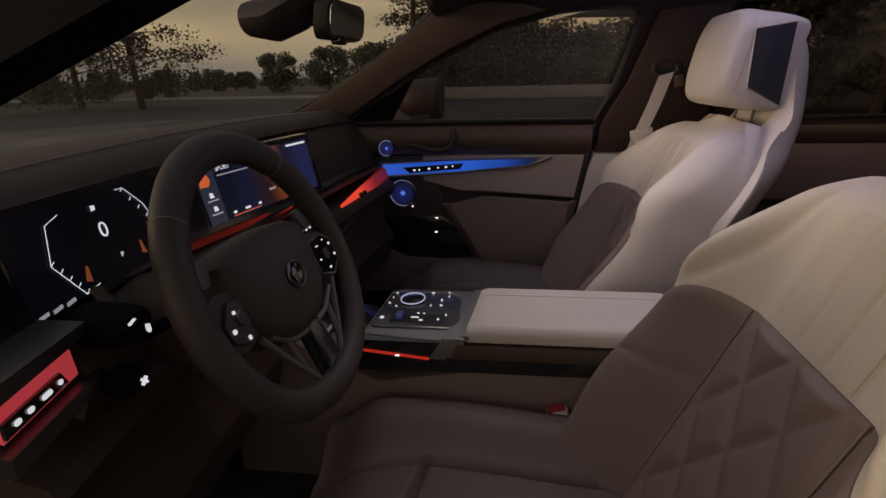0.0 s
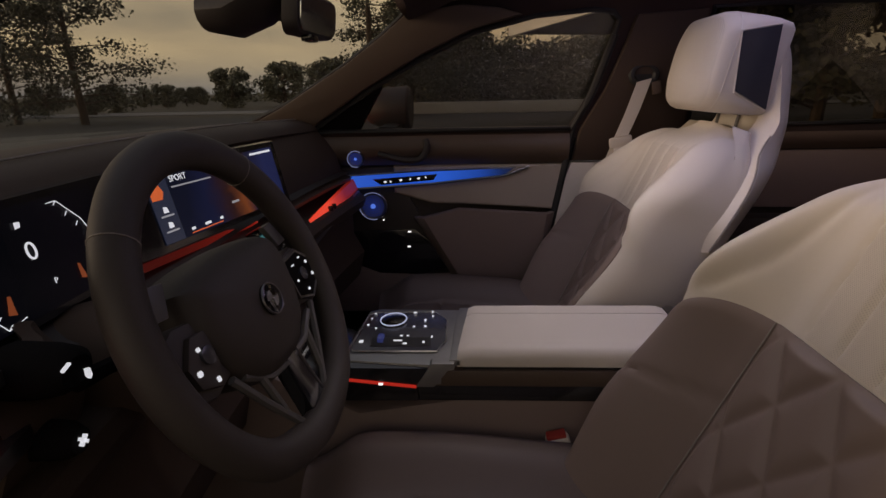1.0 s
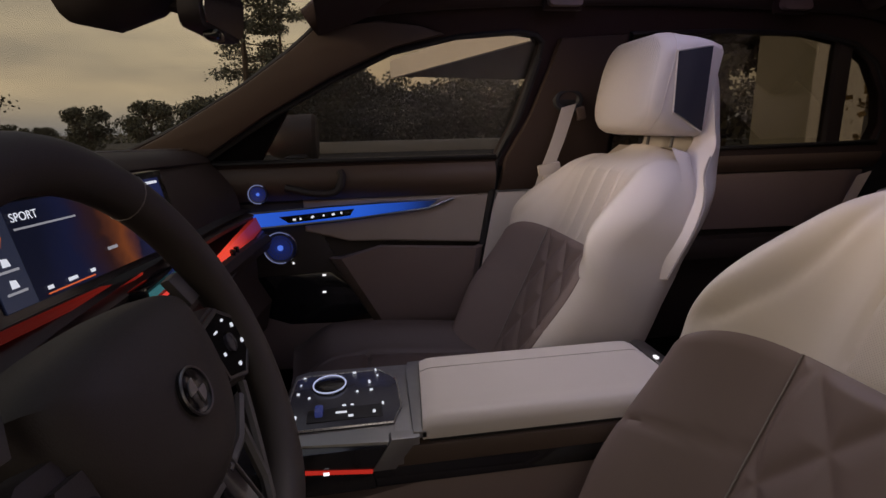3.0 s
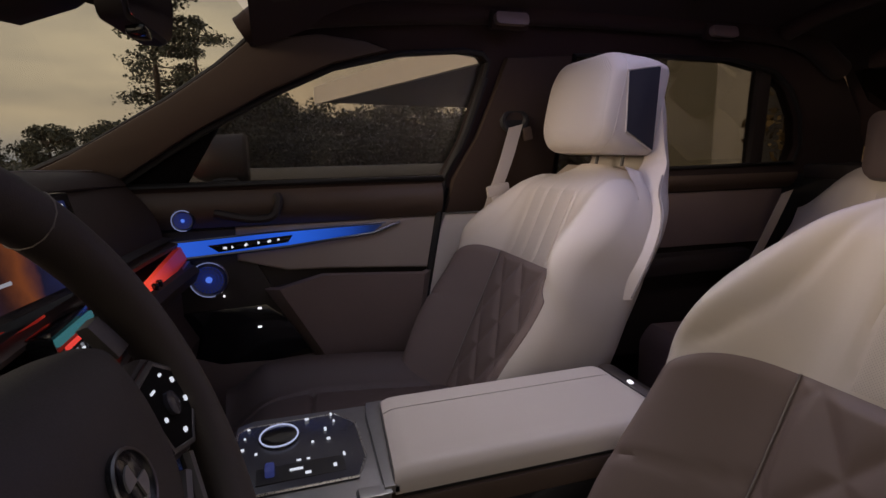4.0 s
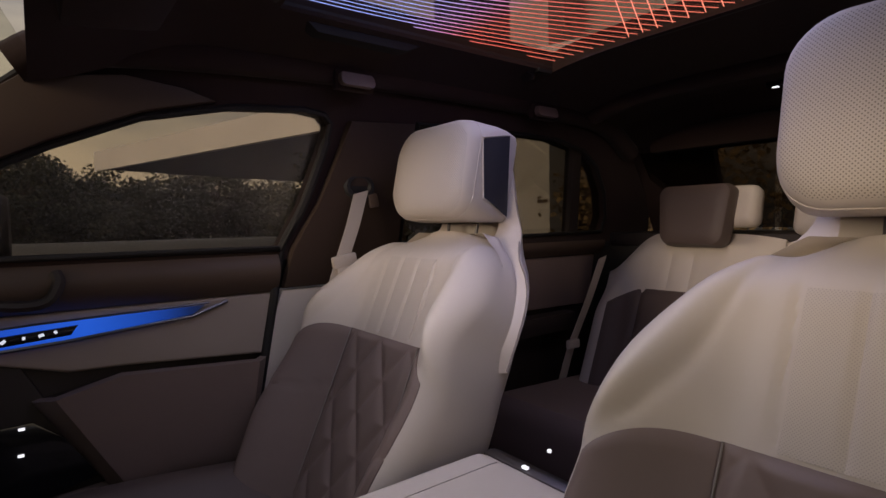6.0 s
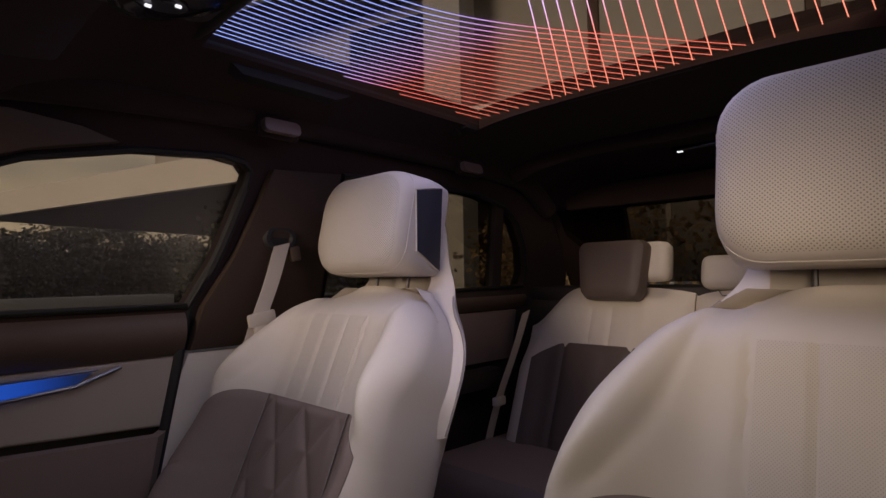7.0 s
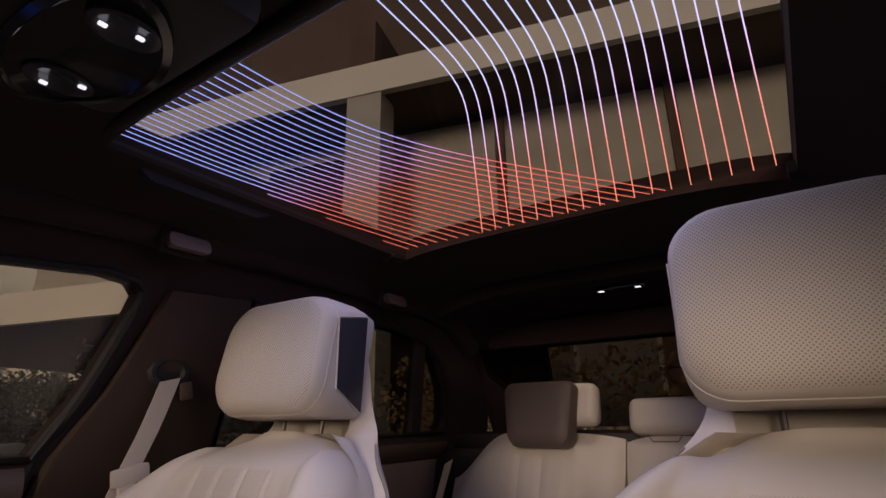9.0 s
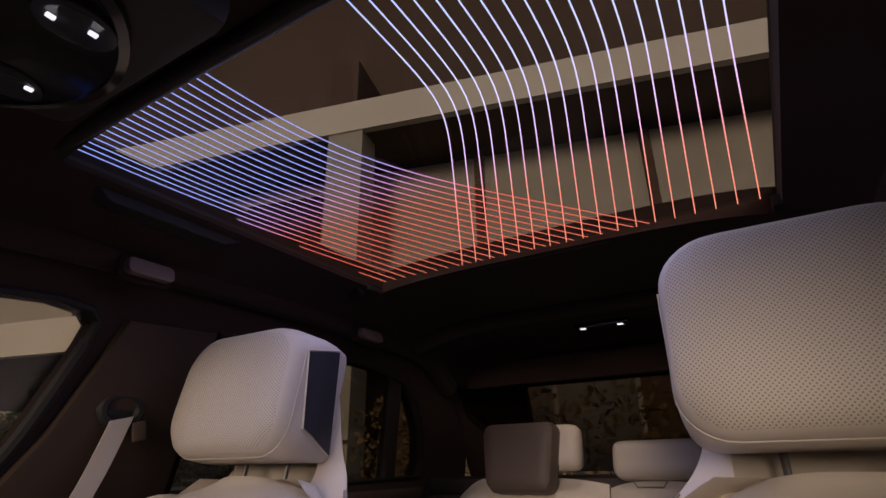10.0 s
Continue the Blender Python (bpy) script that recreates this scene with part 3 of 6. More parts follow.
# ---------------- overhead console, lamps, handles, mirror ----------------
oc = thing("overhead_console", (0.26, 0.08, 1.36), "dark overhead console with lit white reading lamps", "overhead console")
part("housing", box((0.23, 0.085, 1.372), (0.25, 0.27, 0.05), 0.02, (0, -6, 0)), DARKTRIM, oc)
for (x, y) in ((0.260, 0.037), (0.287, 0.029), (0.267, 0.167), (0.292, 0.145)):
    part("reading_lamp", box((x, y, 1.3405), (0.007, 0.004, 0.003), 0.001), LED_WHITE, oc, "small lit white reading lamp")
part("lens", loft([[(0.275 + a * math.cos(t), 0.098 + b * math.sin(t) * (1 - 0.25 * math.cos(t)), z) for t in lin(0, 2 * math.pi * 27 / 28, 28)] for a, b, z in ((0.060, 0.115, 1.352), (0.060, 0.115, 1.343), (0.052, 0.105, 1.3415), (0.048, 0.100, 1.3445), (0.001, 0.001, 1.3450))]), GLOSS, oc, "glossy dark lens with a raised rim")
for y in (0.034, 0.156):
    part("lamp_bowl", loft([[(0.276 + a * 1.25 * math.cos(t), y + a * math.sin(t), z) for t in lin(0, 2 * math.pi * 17 / 18, 18)] for a, z in ((0.024, 1.3465), (0.024, 1.3425), (0.020, 1.3415), (0.016, 1.3435), (0.001, 1.3440))]), PANELDARK, oc, "smoked lamp glass")
for (x, y) in ((0.19, 0.03), (0.19, 0.10), (0.19, 0.16), (0.155, 0.09)):
    part("button", box((x, y, 1.346), (0.03, 0.03, 0.006), 0.003), GLOSS, oc)

rl = thing("rear_reading_lamp", (1.62, -0.007, 1.395), "slim lit reading lamp unit in the rear headliner", "reading lamp")
part("housing", box((1.625, -0.007, 1.376), (0.03, 0.15, 0.016), 0.005), GLOSS, rl)
for y in (0.045, -0.058):
    part("lamp_lens", box((1.617, y, 1.368), (0.012, 0.015, 0.003), 0.001), LED_WHITE, rl, "lit white lens")


def grab_handle(x, y, z, lx):
    g = thing("grab_handle", (x, y, z), "folded dark plastic grab handle at the roof edge", "grab handle", "grab handles")
    part("grip", prism(rounded(lx, 0.030, 0.011, 4), lambda u, v, w: (x + u, y - 0.035 + w + 0.3 * v, z + v), 0.0, 0.018, 0.004), TAUPE, g)
    part("recess", box((x, y - 0.008, z), (lx * 1.15, 0.02, 0.044), 0.008), SUEDE, g)


grab_handle(0.640, 0.545, 1.345, 0.085)
grab_handle(1.262, 0.545, 1.345, 0.085)
grab_handle(0.64, 2 * CY - 0.53, 1.345, 0.085)

rv = thing("rear_view_mirror", (-0.06, 0.02, 1.22), "interior mirror on a dark camera housing at the windscreen", "mirror")
part("camera_housing", loft([[(x, 0.004 + 0.70 * w * c, z + h * s) for c, s in [(math.cos(a), math.sin(a)) for a in lin(0, 5.9, 14)]] for x, z, w, h in ((-0.215, 1.222, 0.070, 0.030), (-0.165, 1.222, 0.092, 0.040), (-0.11, 1.248, 0.088, 0.046), (-0.05, 1.29, 0.07, 0.04))]), DARKTRIM, rv)
part("arm", tube([(-0.13, 0.0, 1.235), (-0.09, 0.01, 1.222), (-0.06, 0.014, 1.216)], 0.016, 8), DARKTRIM, rv)
sh = part("shell", prism(rounded(0.180, 0.068, 0.022, 5), lambda u, v, w: (-0.066 + w + 0.085 * u + 0.12 * v, 0.041 + u, 1.217 + v), 0.026, 0.0, 0.008), DARKTRIM, rv)
part("mirror_glass", prism(rounded(0.168, 0.056, 0.018, 5), lambda u, v, w: (-0.066 + w + 0.085 * u + 0.12 * v, 0.041 + u, 1.217 + v), 0.0275, 0.029), MIRROR, sh, "silvery mirror glass")
part("sensor", box((-0.05, 0.013, 1.180), (0.02, 0.04, 0.012), 0.004), GLOSS, rv)

for s, lbl in ((1, "dark sun visor folded up at the windscreen header"), (-1, "dark sun visor folded up over the driver")):
    sv = thing("sun_visor", (0.17, CY + s * 0.33, 1.365), lbl, "sun visor", "sun visors")
    part("panel", box((0.17, CY + s * 0.35, 1.352), (0.15, 0.36, 0.016), 0.007, (0, -16, 0)), SUEDE, sv)
    part("pivot", tube([(0.10, CY + s * 0.52, 1.335), (0.10, CY + s * 0.20, 1.335)], 0.006, 8), DARKTRIM, sv)

badge = thing("pillar_badge", (-0.02, 0.60, 1.19), "small pale badge on the windscreen pillar", "badge")
part("plate", prism(rounded(0.034, 0.012, 0.004, 3), lambda u, v, w: side_place(0.055 + u + 0.2 * v, 1.245 + v + 0.55 * u, w), -0.003, 0.0), CHROME, badge)

om = thing("door_mirror", (-0.01, 0.98, 0.95), "dark outside mirror beyond the passenger window", "door mirror")
part("housing", loft([[(-0.025 - dx, 0.985 + 0.105 * k * c, 1.03 + 0.075 * k * s) for c, s in [(math.cos(a), math.sin(a)) for a in lin(0, 2 * math.pi * 15 / 16, 16)]] for dx, k in ((-0.04, 0.9), (-0.03, 1.0), (0.05, 0.95), (0.10, 0.7), (0.13, 0.3))]), DARKTRIM, om)
part("mirror_glass", loft([[(0.008 + dx, 0.985 + 0.09 * c, 1.03 + 0.062 * s) for c, s in [(math.cos(a), math.sin(a)) for a in lin(0, 2 * math.pi * 15 / 16, 16)]] for dx in (0.0, 0.003)]), MIRROR, om)
part("foot", box((-0.04, 0.85, 0.972), (0.06, 0.16, 0.024), 0.011), PAINT, om)
part("sail", prism([(-0.26, 0.978), (-0.118, 0.978), (-0.035, 1.105)], side_place, 0.012, 0.05, 0.003), BLACKTRIM, om, "matt black triangle at the mirror's foot")

# ---------------- front seats ----------------
LEAN = radians(24)
UPV = Vector((math.sin(LEAN), 0, math.cos(LEAN)))
FWD = Vector((-math.cos(LEAN), 0, math.sin(LEAN)))
BASE = Vector((0.479, 0, 0.48))
HALF = [(-0.10, 0.235), (0.0, 0.255), (0.12, 0.268), (0.24, 0.272), (0.31, 0.268), (0.37, 0.256), (0.428, 0.254), (0.47, 0.241), (0.503, 0.224), (0.535, 0.203), (0.56, 0.181), (0.585, 0.150), (0.60, 0.113), (0.605, 0.09)]
HALF_REAR = [(0.30, 0.268), (0.36, 0.270), (0.42, 0.264), (0.46, 0.254), (0.503, 0.238), (0.535, 0.219), (0.56, 0.199), (0.585, 0.170), (0.605, 0.130)]
QUILT_TOP, QUILT_HALF = 0.344, 0.130


def half_width(v):
    return smooth_table(HALF, v)


def relief(y, v):
    """How far the front of the backrest stands forward of its middle."""
    h = half_width(v)
    a = abs(y)
    wing = (0.072 + 0.034 * smooth_step(0.30, 0.08, v)) * smooth_step(0.120, max(0.15, h - 0.024), a) * (1 - 0.55 * smooth_step(0.36, 0.52, v))
    high = smooth_step(0.34, 0.50, v)
    soft = 0.036 + 0.060 * high
    k = max(0.0, min(1.0, (a - h + soft) / soft))
    edge = -(0.062 + 0.030 * high) * (1 - math.sqrt(1 - k * k))
    top = -0.060 * smooth_step(0.49, 0.605, v) ** 1.6
    lobe = 0.012 * smooth_step(0.0, 0.035, a - lobe_line(v)) * smooth_step(0.27, 0.31, v) * (1 - smooth_step(0.46, 0.55, v))
    return wing + edge + top + lobe


def lobe_line(v):
    """Inner border of the cream shoulder lobe, as a distance from the seat's middle."""
    return lerp_table([(0.26, 0.262), (0.31, 0.236), (0.35, 0.205), (0.40, 0.178), (0.46, 0.160), (0.52, 0.146), (0.60, 0.135)], v)


def groove(d, w=0.004, depth=0.006):
    return -depth * math.exp(-(d / w) ** 2)


def front_relief(y, v):
    w = relief(y, v)
    if v > QUILT_TOP - 0.01:
        fade = smooth_step(QUILT_TOP - 0.01, QUILT_TOP + 0.02, v) * (1 - smooth_step(0.50, 0.55, v))
        for s in (0.030, 0.088):
            w += fade * groove(abs(y) - s - 0.10 * (v - QUILT_TOP) * s, 0.0045, 0.0050)
        w += groove(abs(y) - lobe_line(v), 0.0070, 0.0032) * smooth_step(0.28, 0.32, v) * (1 - smooth_step(0.52, 0.56, v))
    return w


def back_point(yc, y, v, w):
    return BASE + Vector((0, yc + y, 0)) + v * UPV + w * FWD


def backrest(yc):
    rings = []
    for v in lin(-0.10, 0.605, 84):
        h = half_width(v)
        ring = []
        for i in range(121):
            y = -h * math.cos(math.pi * i / 120)
            ring.append(back_point(yc, y, v, front_relief(y, v)))
        deep = -0.140 + 0.020 * smooth_step(0.42, 0.605, v)
        for i in range(1, 20):
            a = math.pi * i / 20
            hb = max(h, smooth_table(HALF_REAR, v)) if v > 0.30 else h
            y = (h + (hb - h) * smooth_step(0.0, 0.7, math.sin(a))) * math.copysign(abs(math.cos(a)) ** 0.25, math.cos(a))
            ring.append(back_point(yc, y, v, -0.055 + (deep + 0.055) * math.sin(a) ** 0.8))
        rings.append(ring)
    top = rings[-1]
    middle = sum(top, Vector()) / len(top)
    for k in (0.12, 0.35, 0.65, 0.97):
        rings.append([p.lerp(middle, k) + 0.006 * k * UPV for p in top])
    return loft(rings)


def quilted(y, v):
    """Diamond pads between stitched grooves."""
    p = (y / 0.105 + (v - 0.34) / 0.150)
    q = (y / 0.105 - (v - 0.34) / 0.150)
    a = abs(p - round(p)) * 0.095
    b = abs(q - round(q)) * 0.095
    return 0.0058 - 0.0058 * math.exp(-((min(a, b) / 0.013) ** 1.5))


def quilt_panel(yc):
    def fn(u, v, s):
        y = u * QUILT_HALF
        rim = max(smooth_step(0.86, 1.0, abs(u)), smooth_step(QUILT_TOP - 0.016, QUILT_TOP, v))
        return back_point(yc, y, v, relief(y, v) + (0.007 + quilted(y, v) * 1.2 * (1 - rim) - 0.002 * rim if s == 0 else -0.012))
    return thick(fn, lin(-1, 1, 97), lin(-0.02, QUILT_TOP, 133))


def wing_panel(yc, sgn):
    def fn(u, v, s):
        v -= 0.055 * u ** 3 * smooth_step(0.0, QUILT_TOP, v)
        h = half_width(v)
        y0, y1 = QUILT_HALF - 0.003, h - 0.022
        y = y0 + (y1 - y0) * u
        rim = max(smooth_step(0.10, 0.0, u), smooth_step(0.93, 1.0, u), smooth_step(QUILT_TOP - 0.012, QUILT_TOP, v + 0.055 * u ** 3))
        fold = groove(v - 0.215 + 0.05 * u, 0.004, 0.004)
        return back_point(yc, sgn * y, v, relief(y, v) + (0.0065 - 0.0045 * rim + fold if s == 0 else -0.012))
    return thick(fn, lin(0, 1, 21), lin(-0.06, QUILT_TOP - 0.001, 41))


def seat_cushion(yc):
    """The long seat pad, with raised side pads."""
    def top(x, y):
        a = abs(y)
        z = 0.485 - 0.030 * smooth_step(0.10, 0.55, x) + 0.048 * smooth_step(0.15, 0.24, a)
        z -= 0.060 * smooth_step(0.07, -0.065, x) ** 1.6
        z -= 0.035 * smooth_step(0.255, 0.29, a) ** 2
        z += groove(a - 0.150 + 0.04 * smooth_step(0.15, -0.05, x), 0.006, 0.012) + groove(x - 0.12 - 0.1 * a, 0.006, 0.011) * (a < 0.16) + 0.010 * math.cos(min(1.0, a / 0.15) * 1.57) * smooth_step(0.12, 0.05, abs(x - 0.03))
        if a < 0.148 and 0.13 < x:
            z += quilted(y, x + 0.05) * 0.22 - 0.002
        return z

    def fn(u, v, s):
        x = -0.065 + 0.595 * u
        y = v * 0.29 * (1 - 0.10 * smooth_step(0.12, 0.0, u))
        return Vector((x, yc + y, top(x, y) if s == 0 else 0.385))
    return thick(fn, lin(0, 1, 110), lin(-1, 1, 105))


HR_LEAN = radians(12)
HU = Vector((math.sin(HR_LEAN), 0, math.cos(HR_LEAN)))
HF = Vector((-math.cos(HR_LEAN), 0, math.sin(HR_LEAN)))
HB = Vector((0.752, 0, 1.145))


def head_ring(yc, w, h, r, d, lift=0.0, n=8):
    return [HB + Vector((0, yc + u, 0)) + (v + lift) * HU + d * HF for u, v in rounded(w, h, r, n)]


def headrest_pad(yc, low):
    prof = [(0.0300, 0.08, 0.05, 0.024), (0.0294, 0.138, 0.098, 0.044), (0.0275, 0.190, 0.146, 0.060), (0.0235, 0.226, 0.182, 0.066), (0.0175, 0.248, 0.204, 0.064), (0.0080, 0.2600, 0.2150, 0.060), (-0.003, 0.2655, 0.2200, 0.055), (-0.010, 0.266, 0.220, 0.052)]
    return loft([head_ring(yc, w, h - low * h / 0.22, min(r, 0.48 * (h - low)), d, -low / 2) for d, w, h, r in prof])


def front_seat(yc, label, low):
    """low: how much flatter the headrest stands than its full height."""
    s = thing("front_seat", (0.30, yc, 0.30), label, "car seat", "front seats")
    part("backrest", backrest(yc), CREAM, s, "smooth cream leather backrest")
    part("quilted_panel", quilt_panel(yc), TAUPE, s, "taupe leather panel stitched in diamonds")
    for sg in (1, -1):
        part("side_bolster", wing_panel(yc, sg), TAUPE, s, "taupe leather side bolster")
    part("seat_pad", seat_cushion(yc), DARKENED_TAUPE, s, "dark taupe leather seat pad with raised sides")
    part("upper_panel", thick(lambda u, v, q: back_point(yc, u * 0.083, v, front_relief(u * 0.083, v) + (0.0015 if q == 0 else -0.01)), lin(-1, 1, 41), lin(QUILT_TOP + 0.004, 0.52, 24)), CREAM_FINE, s, "finely perforated cream leather")
    # stitched borders of the shoulder lobes and of the pleats
    for sg in (1, -1):
        part("panel_seam", tube([back_point(yc, sg * QUILT_HALF, v, relief(QUILT_HALF, v) + 0.0062) for v in lin(0.02, QUILT_TOP, 24)], 0.0014, 5), SEAM, s)
    # rear shell with a spine that rises behind the headrest, and the lower cover below its step
    shell_h = [(0.74, 0.268), (0.80, 0.268), (0.86, 0.262), (0.90, 0.247), (0.93, 0.222), (0.96, 0.186), (0.99, 0.154), (1.02, 0.133), (1.06, 0.122), (1.12, 0.118), (1.165, 0.114), (1.19, 0.104), (1.204, 0.085)]
    shell_x = [(0.47, 0.668), (0.74, 0.800), (0.80, 0.832), (0.86, 0.868), (0.90, 0.892), (0.93, 0.910), (0.97, 0.928), (1.02, 0.937), (1.08, 0.938), (1.14, 0.932), (1.18, 0.922), (1.204, 0.905)]

    def shell(u, v, q):
        h = smooth_table(shell_h, v)
        x = smooth_table(shell_x, v) - (0.060 + 0.045 * smooth_step(1.02, 0.94, v)) * abs(u) ** 3
        if q:
            up = (v - 0.48 + 0.04) / 0.9135
            blend = smooth_step(0.80, 0.95, v)
            tuck = (max(half_width(up), smooth_table(HALF_REAR, up)) - 0.045) * (1 - blend) + 0.55 * h * blend
            x -= 0.028 + 0.077 * smooth_step(0.96, 0.82, v)
            h = min(0.96 * h, max(0.10, tuck))
        return Vector((x, yc + u * h, v))
    part("rear_shell", thick(shell, [math.sin(a) for a in lin(-math.pi / 2, math.pi / 2, 31)], lin(0.762, 1.204, 46)), CREAM, s, "cream leather shell behind the backrest")

    def cover(u, v, q):
        x = smooth_table(shell_x, v) - 0.012 - 0.085 * abs(u) ** 3
        return Vector((x - (0.10 if q else 0.0), yc + u * (0.252 - 0.02 * smooth_step(0.60, 0.47, v)) * (0.95 if q else 1.0), v))
    part("lower_cover", thick(cover, [math.sin(a) for a in lin(-math.pi / 2, math.pi / 2, 25)], lin(0.44, 0.755, 14)), CREAM, s, "cream lower cover of the backrest")
    for sg in (1, -1):
        part("seam", tube([shell(sg, v, 0) + Vector((-0.003, -sg * 0.001, 0)) for v in lin(0.764, 0.985, 24)], 0.0020, 5), SEAM, s)
    hr = part("headrest", headrest_pad(yc, low), CREAM_PERF, s, "perforated cream leather headrest pad")
    part("piping", tube([p for p in head_ring(yc, 0.2660, 0.2204 - low, 0.052, -0.0105, -low / 2)], 0.0011, 6, closed=True), PIPING, hr)
    prof = [(-0.0095, 0.2650, 0.2190, 0.052), (-0.016, 0.2665, 0.2200, 0.046), (-0.035, 0.2665, 0.2185, 0.036), (-0.060, 0.2640, 0.2140, 0.026), (-0.090, 0.2510, 0.2050, 0.018), (-0.118, 0.2385, 0.1930, 0.014), (-0.126, 0.228, 0.180, 0.012)]
    part("headrest_body", loft([head_ring(yc, w, h - low * k, r, d, -low * k / 2) for k, (d, w, h, r) in zip((1, 1, 1, 0.8, 0.5, 0.3, 0.3), prof)]), CREAM, s, "smooth cream leather headrest body")
    for sg in (1, -1):
        def plate(u, v, w, sg=sg):
            return HB + Vector((0, yc + sg * (0.1330 - 0.225 * max(0, u - 0.060) + w), 0)) + v * HU - u * HF
        part("side_panel", thick(lambda a, b, q, plate=plate: plate((0.0140 + 0.0236 * (1 - b)) * (1 - a) + (0.090 + 0.030 * (1 - b)) * a, (0.053 + 0.028 * a) * b + (-0.0615 - 0.0235 * a) * (1 - b), 0.0022 - 0.008 * q), lin(0, 1, 7), lin(0, 1, 5)), PANELDARK, s, "glossy dark side panel of the headrest")
        part("panel_frame", tube([plate(u, v, 0.0022) for u, v in ((0.088, 0.083), (0.0115, 0.0545), (0.0355, -0.064), (0.118, -0.0875))], 0.0016, 6), PIPING, s)
    for sg in (1, -1):
        part("headrest_post", tube([HB + Vector((0.065, yc + sg * 0.05, -0.20)), HB + Vector((0.085, yc + sg * 0.05, -0.09))], 0.004, 8), DARKMETAL, s)
    part("plinth", box((0.31, yc, 0.345), (0.50, 0.44, 0.09), 0.03), DARKTRIM, s, "dark plastic seat plinth")
    return s


driver_seat = front_seat(-0.42, "cream and taupe leather driver's seat with quilted panel", 0.0)
pass_seat = front_seat(0.39, "cream and taupe leather passenger seat with tall headrest", 0.014)

# buckle beside the driver's seat
bk = thing("belt_buckle", (0.37, -0.135, 0.44), "pale belt buckle with red button beside the seat", "belt buckle", "belt buckles")
part("stalk", tube([(0.40, -0.14, 0.36), (0.385, -0.14, 0.45)], 0.012, 8), DARKTRIM, bk)
bc = part("body", box((0.375, -0.14, 0.478), (0.042, 0.026, 0.075), 0.008, (0, -14, 0)), CREAM, bk)
part("release_button", box((0.365, -0.14, 0.516), (0.034, 0.020, 0.008), 0.003, (0, -14, 0)), REDPLASTIC, bc, "red release button")
copy_thing(bk, pose(0.37, 0.115, 0.44))

# belt on the passenger's pillar
sb = thing("seat_belt", (0.65, 0.63, 0.85), "pale webbing seat belt hanging on the door pillar", "seat belt")


def strap(pts, w):
    bm = bmesh.new()
    rings = []
    for p in pts:
        p = Vector(p)
        rings.append([p + Vector((dx * w, dy, 0.25 * dx * w)) for dx, dy in ((-0.5, -0.001), (0.5, -0.001), (0.5, 0.001), (-0.5, 0.001))])
    return loft(rings, bm=bm)


part("webbing", strap(spline([(0.700, 0.622, 1.105), (0.672, 0.618, 1.02), (0.640, 0.618, 0.935), (0.612, 0.622, 0.84), (0.57, 0.625, 0.66), (0.53, 0.62, 0.42)], 5), 0.040), BELT, sb)
part("tongue", box((0.645, 0.612, 0.940), (0.064, 0.014, 0.030), 0.006, (0, -10, 0)), BELT, sb, "pale plastic belt tongue")
part("clip", box((0.642, 0.612, 0.916), (0.030, 0.010, 0.026), 0.004, (0, -10, 0)), CREAM, sb)
part("guide_slot", tube([(0.700 + 0.034 * math.cos(a), 0.632, 1.12 + 0.026 * math.sin(a)) for a in lin(0, 2 * math.pi * 11 / 12, 12)], 0.010, 7, closed=True), RUBBER, sb, "black loop that guides the belt")
part("guide_cover", box((0.735, 0.625, 1.085), (0.026, 0.012, 0.034), 0.004, (0, -12, 0)), BROWN, sb)
# black block that colours in the shade inside the belt loop
part("slot_shade", box((0.70, 0.640, 1.12), (0.055, 0.02, 0.035), 0.008), RUBBER, sb)

# lower pillar trim behind the door's edge
solid("pillar_trim_lower", prism([(0.53, 0.87), (0.86, 0.87), (0.86, 0.36), (0.40, 0.36), (0.45, 0.505), (0.51, 0.817)], lambda u, v, w: (u, 0.715 + w, v), 0.0, 0.05, 0.006), CREAM, "pale lower trim of the door pillar")
solid("pillar_trim_upper", prism([(0.53, 0.875), (0.545, 0.97), (0.60, 1.08), (0.64, 1.20), (0.66, 1.27), (0.84, 1.28), (0.84, 0.875)], side_place, -0.025, 0.0, 0.008), DEEPBROWN, "brown upper trim of the door pillar")
solid("pillar_trim_left", mirror_y(prism([(0.56, 0.36), (0.56, 0.875), (0.57, 0.97), (0.62, 1.08), (0.65, 1.20), (0.68, 1.27), (0.84, 1.28), (0.84, 0.36)], side_place, -0.02, 0.0, 0.008)), SUEDE, "dark trim of the pillar beside the driver")

# ---------------- passenger door ----------------
door = thing("passenger_door", (0.15, 0.735, 0.36), "closed passenger door with brown and cream leather trim", "car door")


def dy(base):
    return lambda u, v, w: (u, base + w, v)


part("door_body", prism([(-0.42, 0.36), (0.395, 0.36), (0.435, 0.505), (0.495, 0.817), (0.518, 0.945), (-0.42, 0.945)], dy(0.742), 0.0, 0.05, 0.004), DARKTRIM, door)
part("upper_trim", thick(lambda u, v, s: Vector((u, 0.735 - 0.045 * math.sin(math.pi * min(1, max(0, (v - 0.86) / 0.125))) ** 0.8 + 0.03 * s, v)), lin(-0.42, 0.518, 16), lin(0.868, 0.978, 9)), BROWN, door, "brown leather upper door trim")
part("mid_trim", prism([(-0.02, 0.866), (0.508, 0.866), (0.492, 0.722), (0.20, 0.742), (0.10, 0.745), (-0.02, 0.78)], dy(0.722), 0.0, 0.03, 0.008, 3), DOORCREAM, door, "cream leather middle panel")
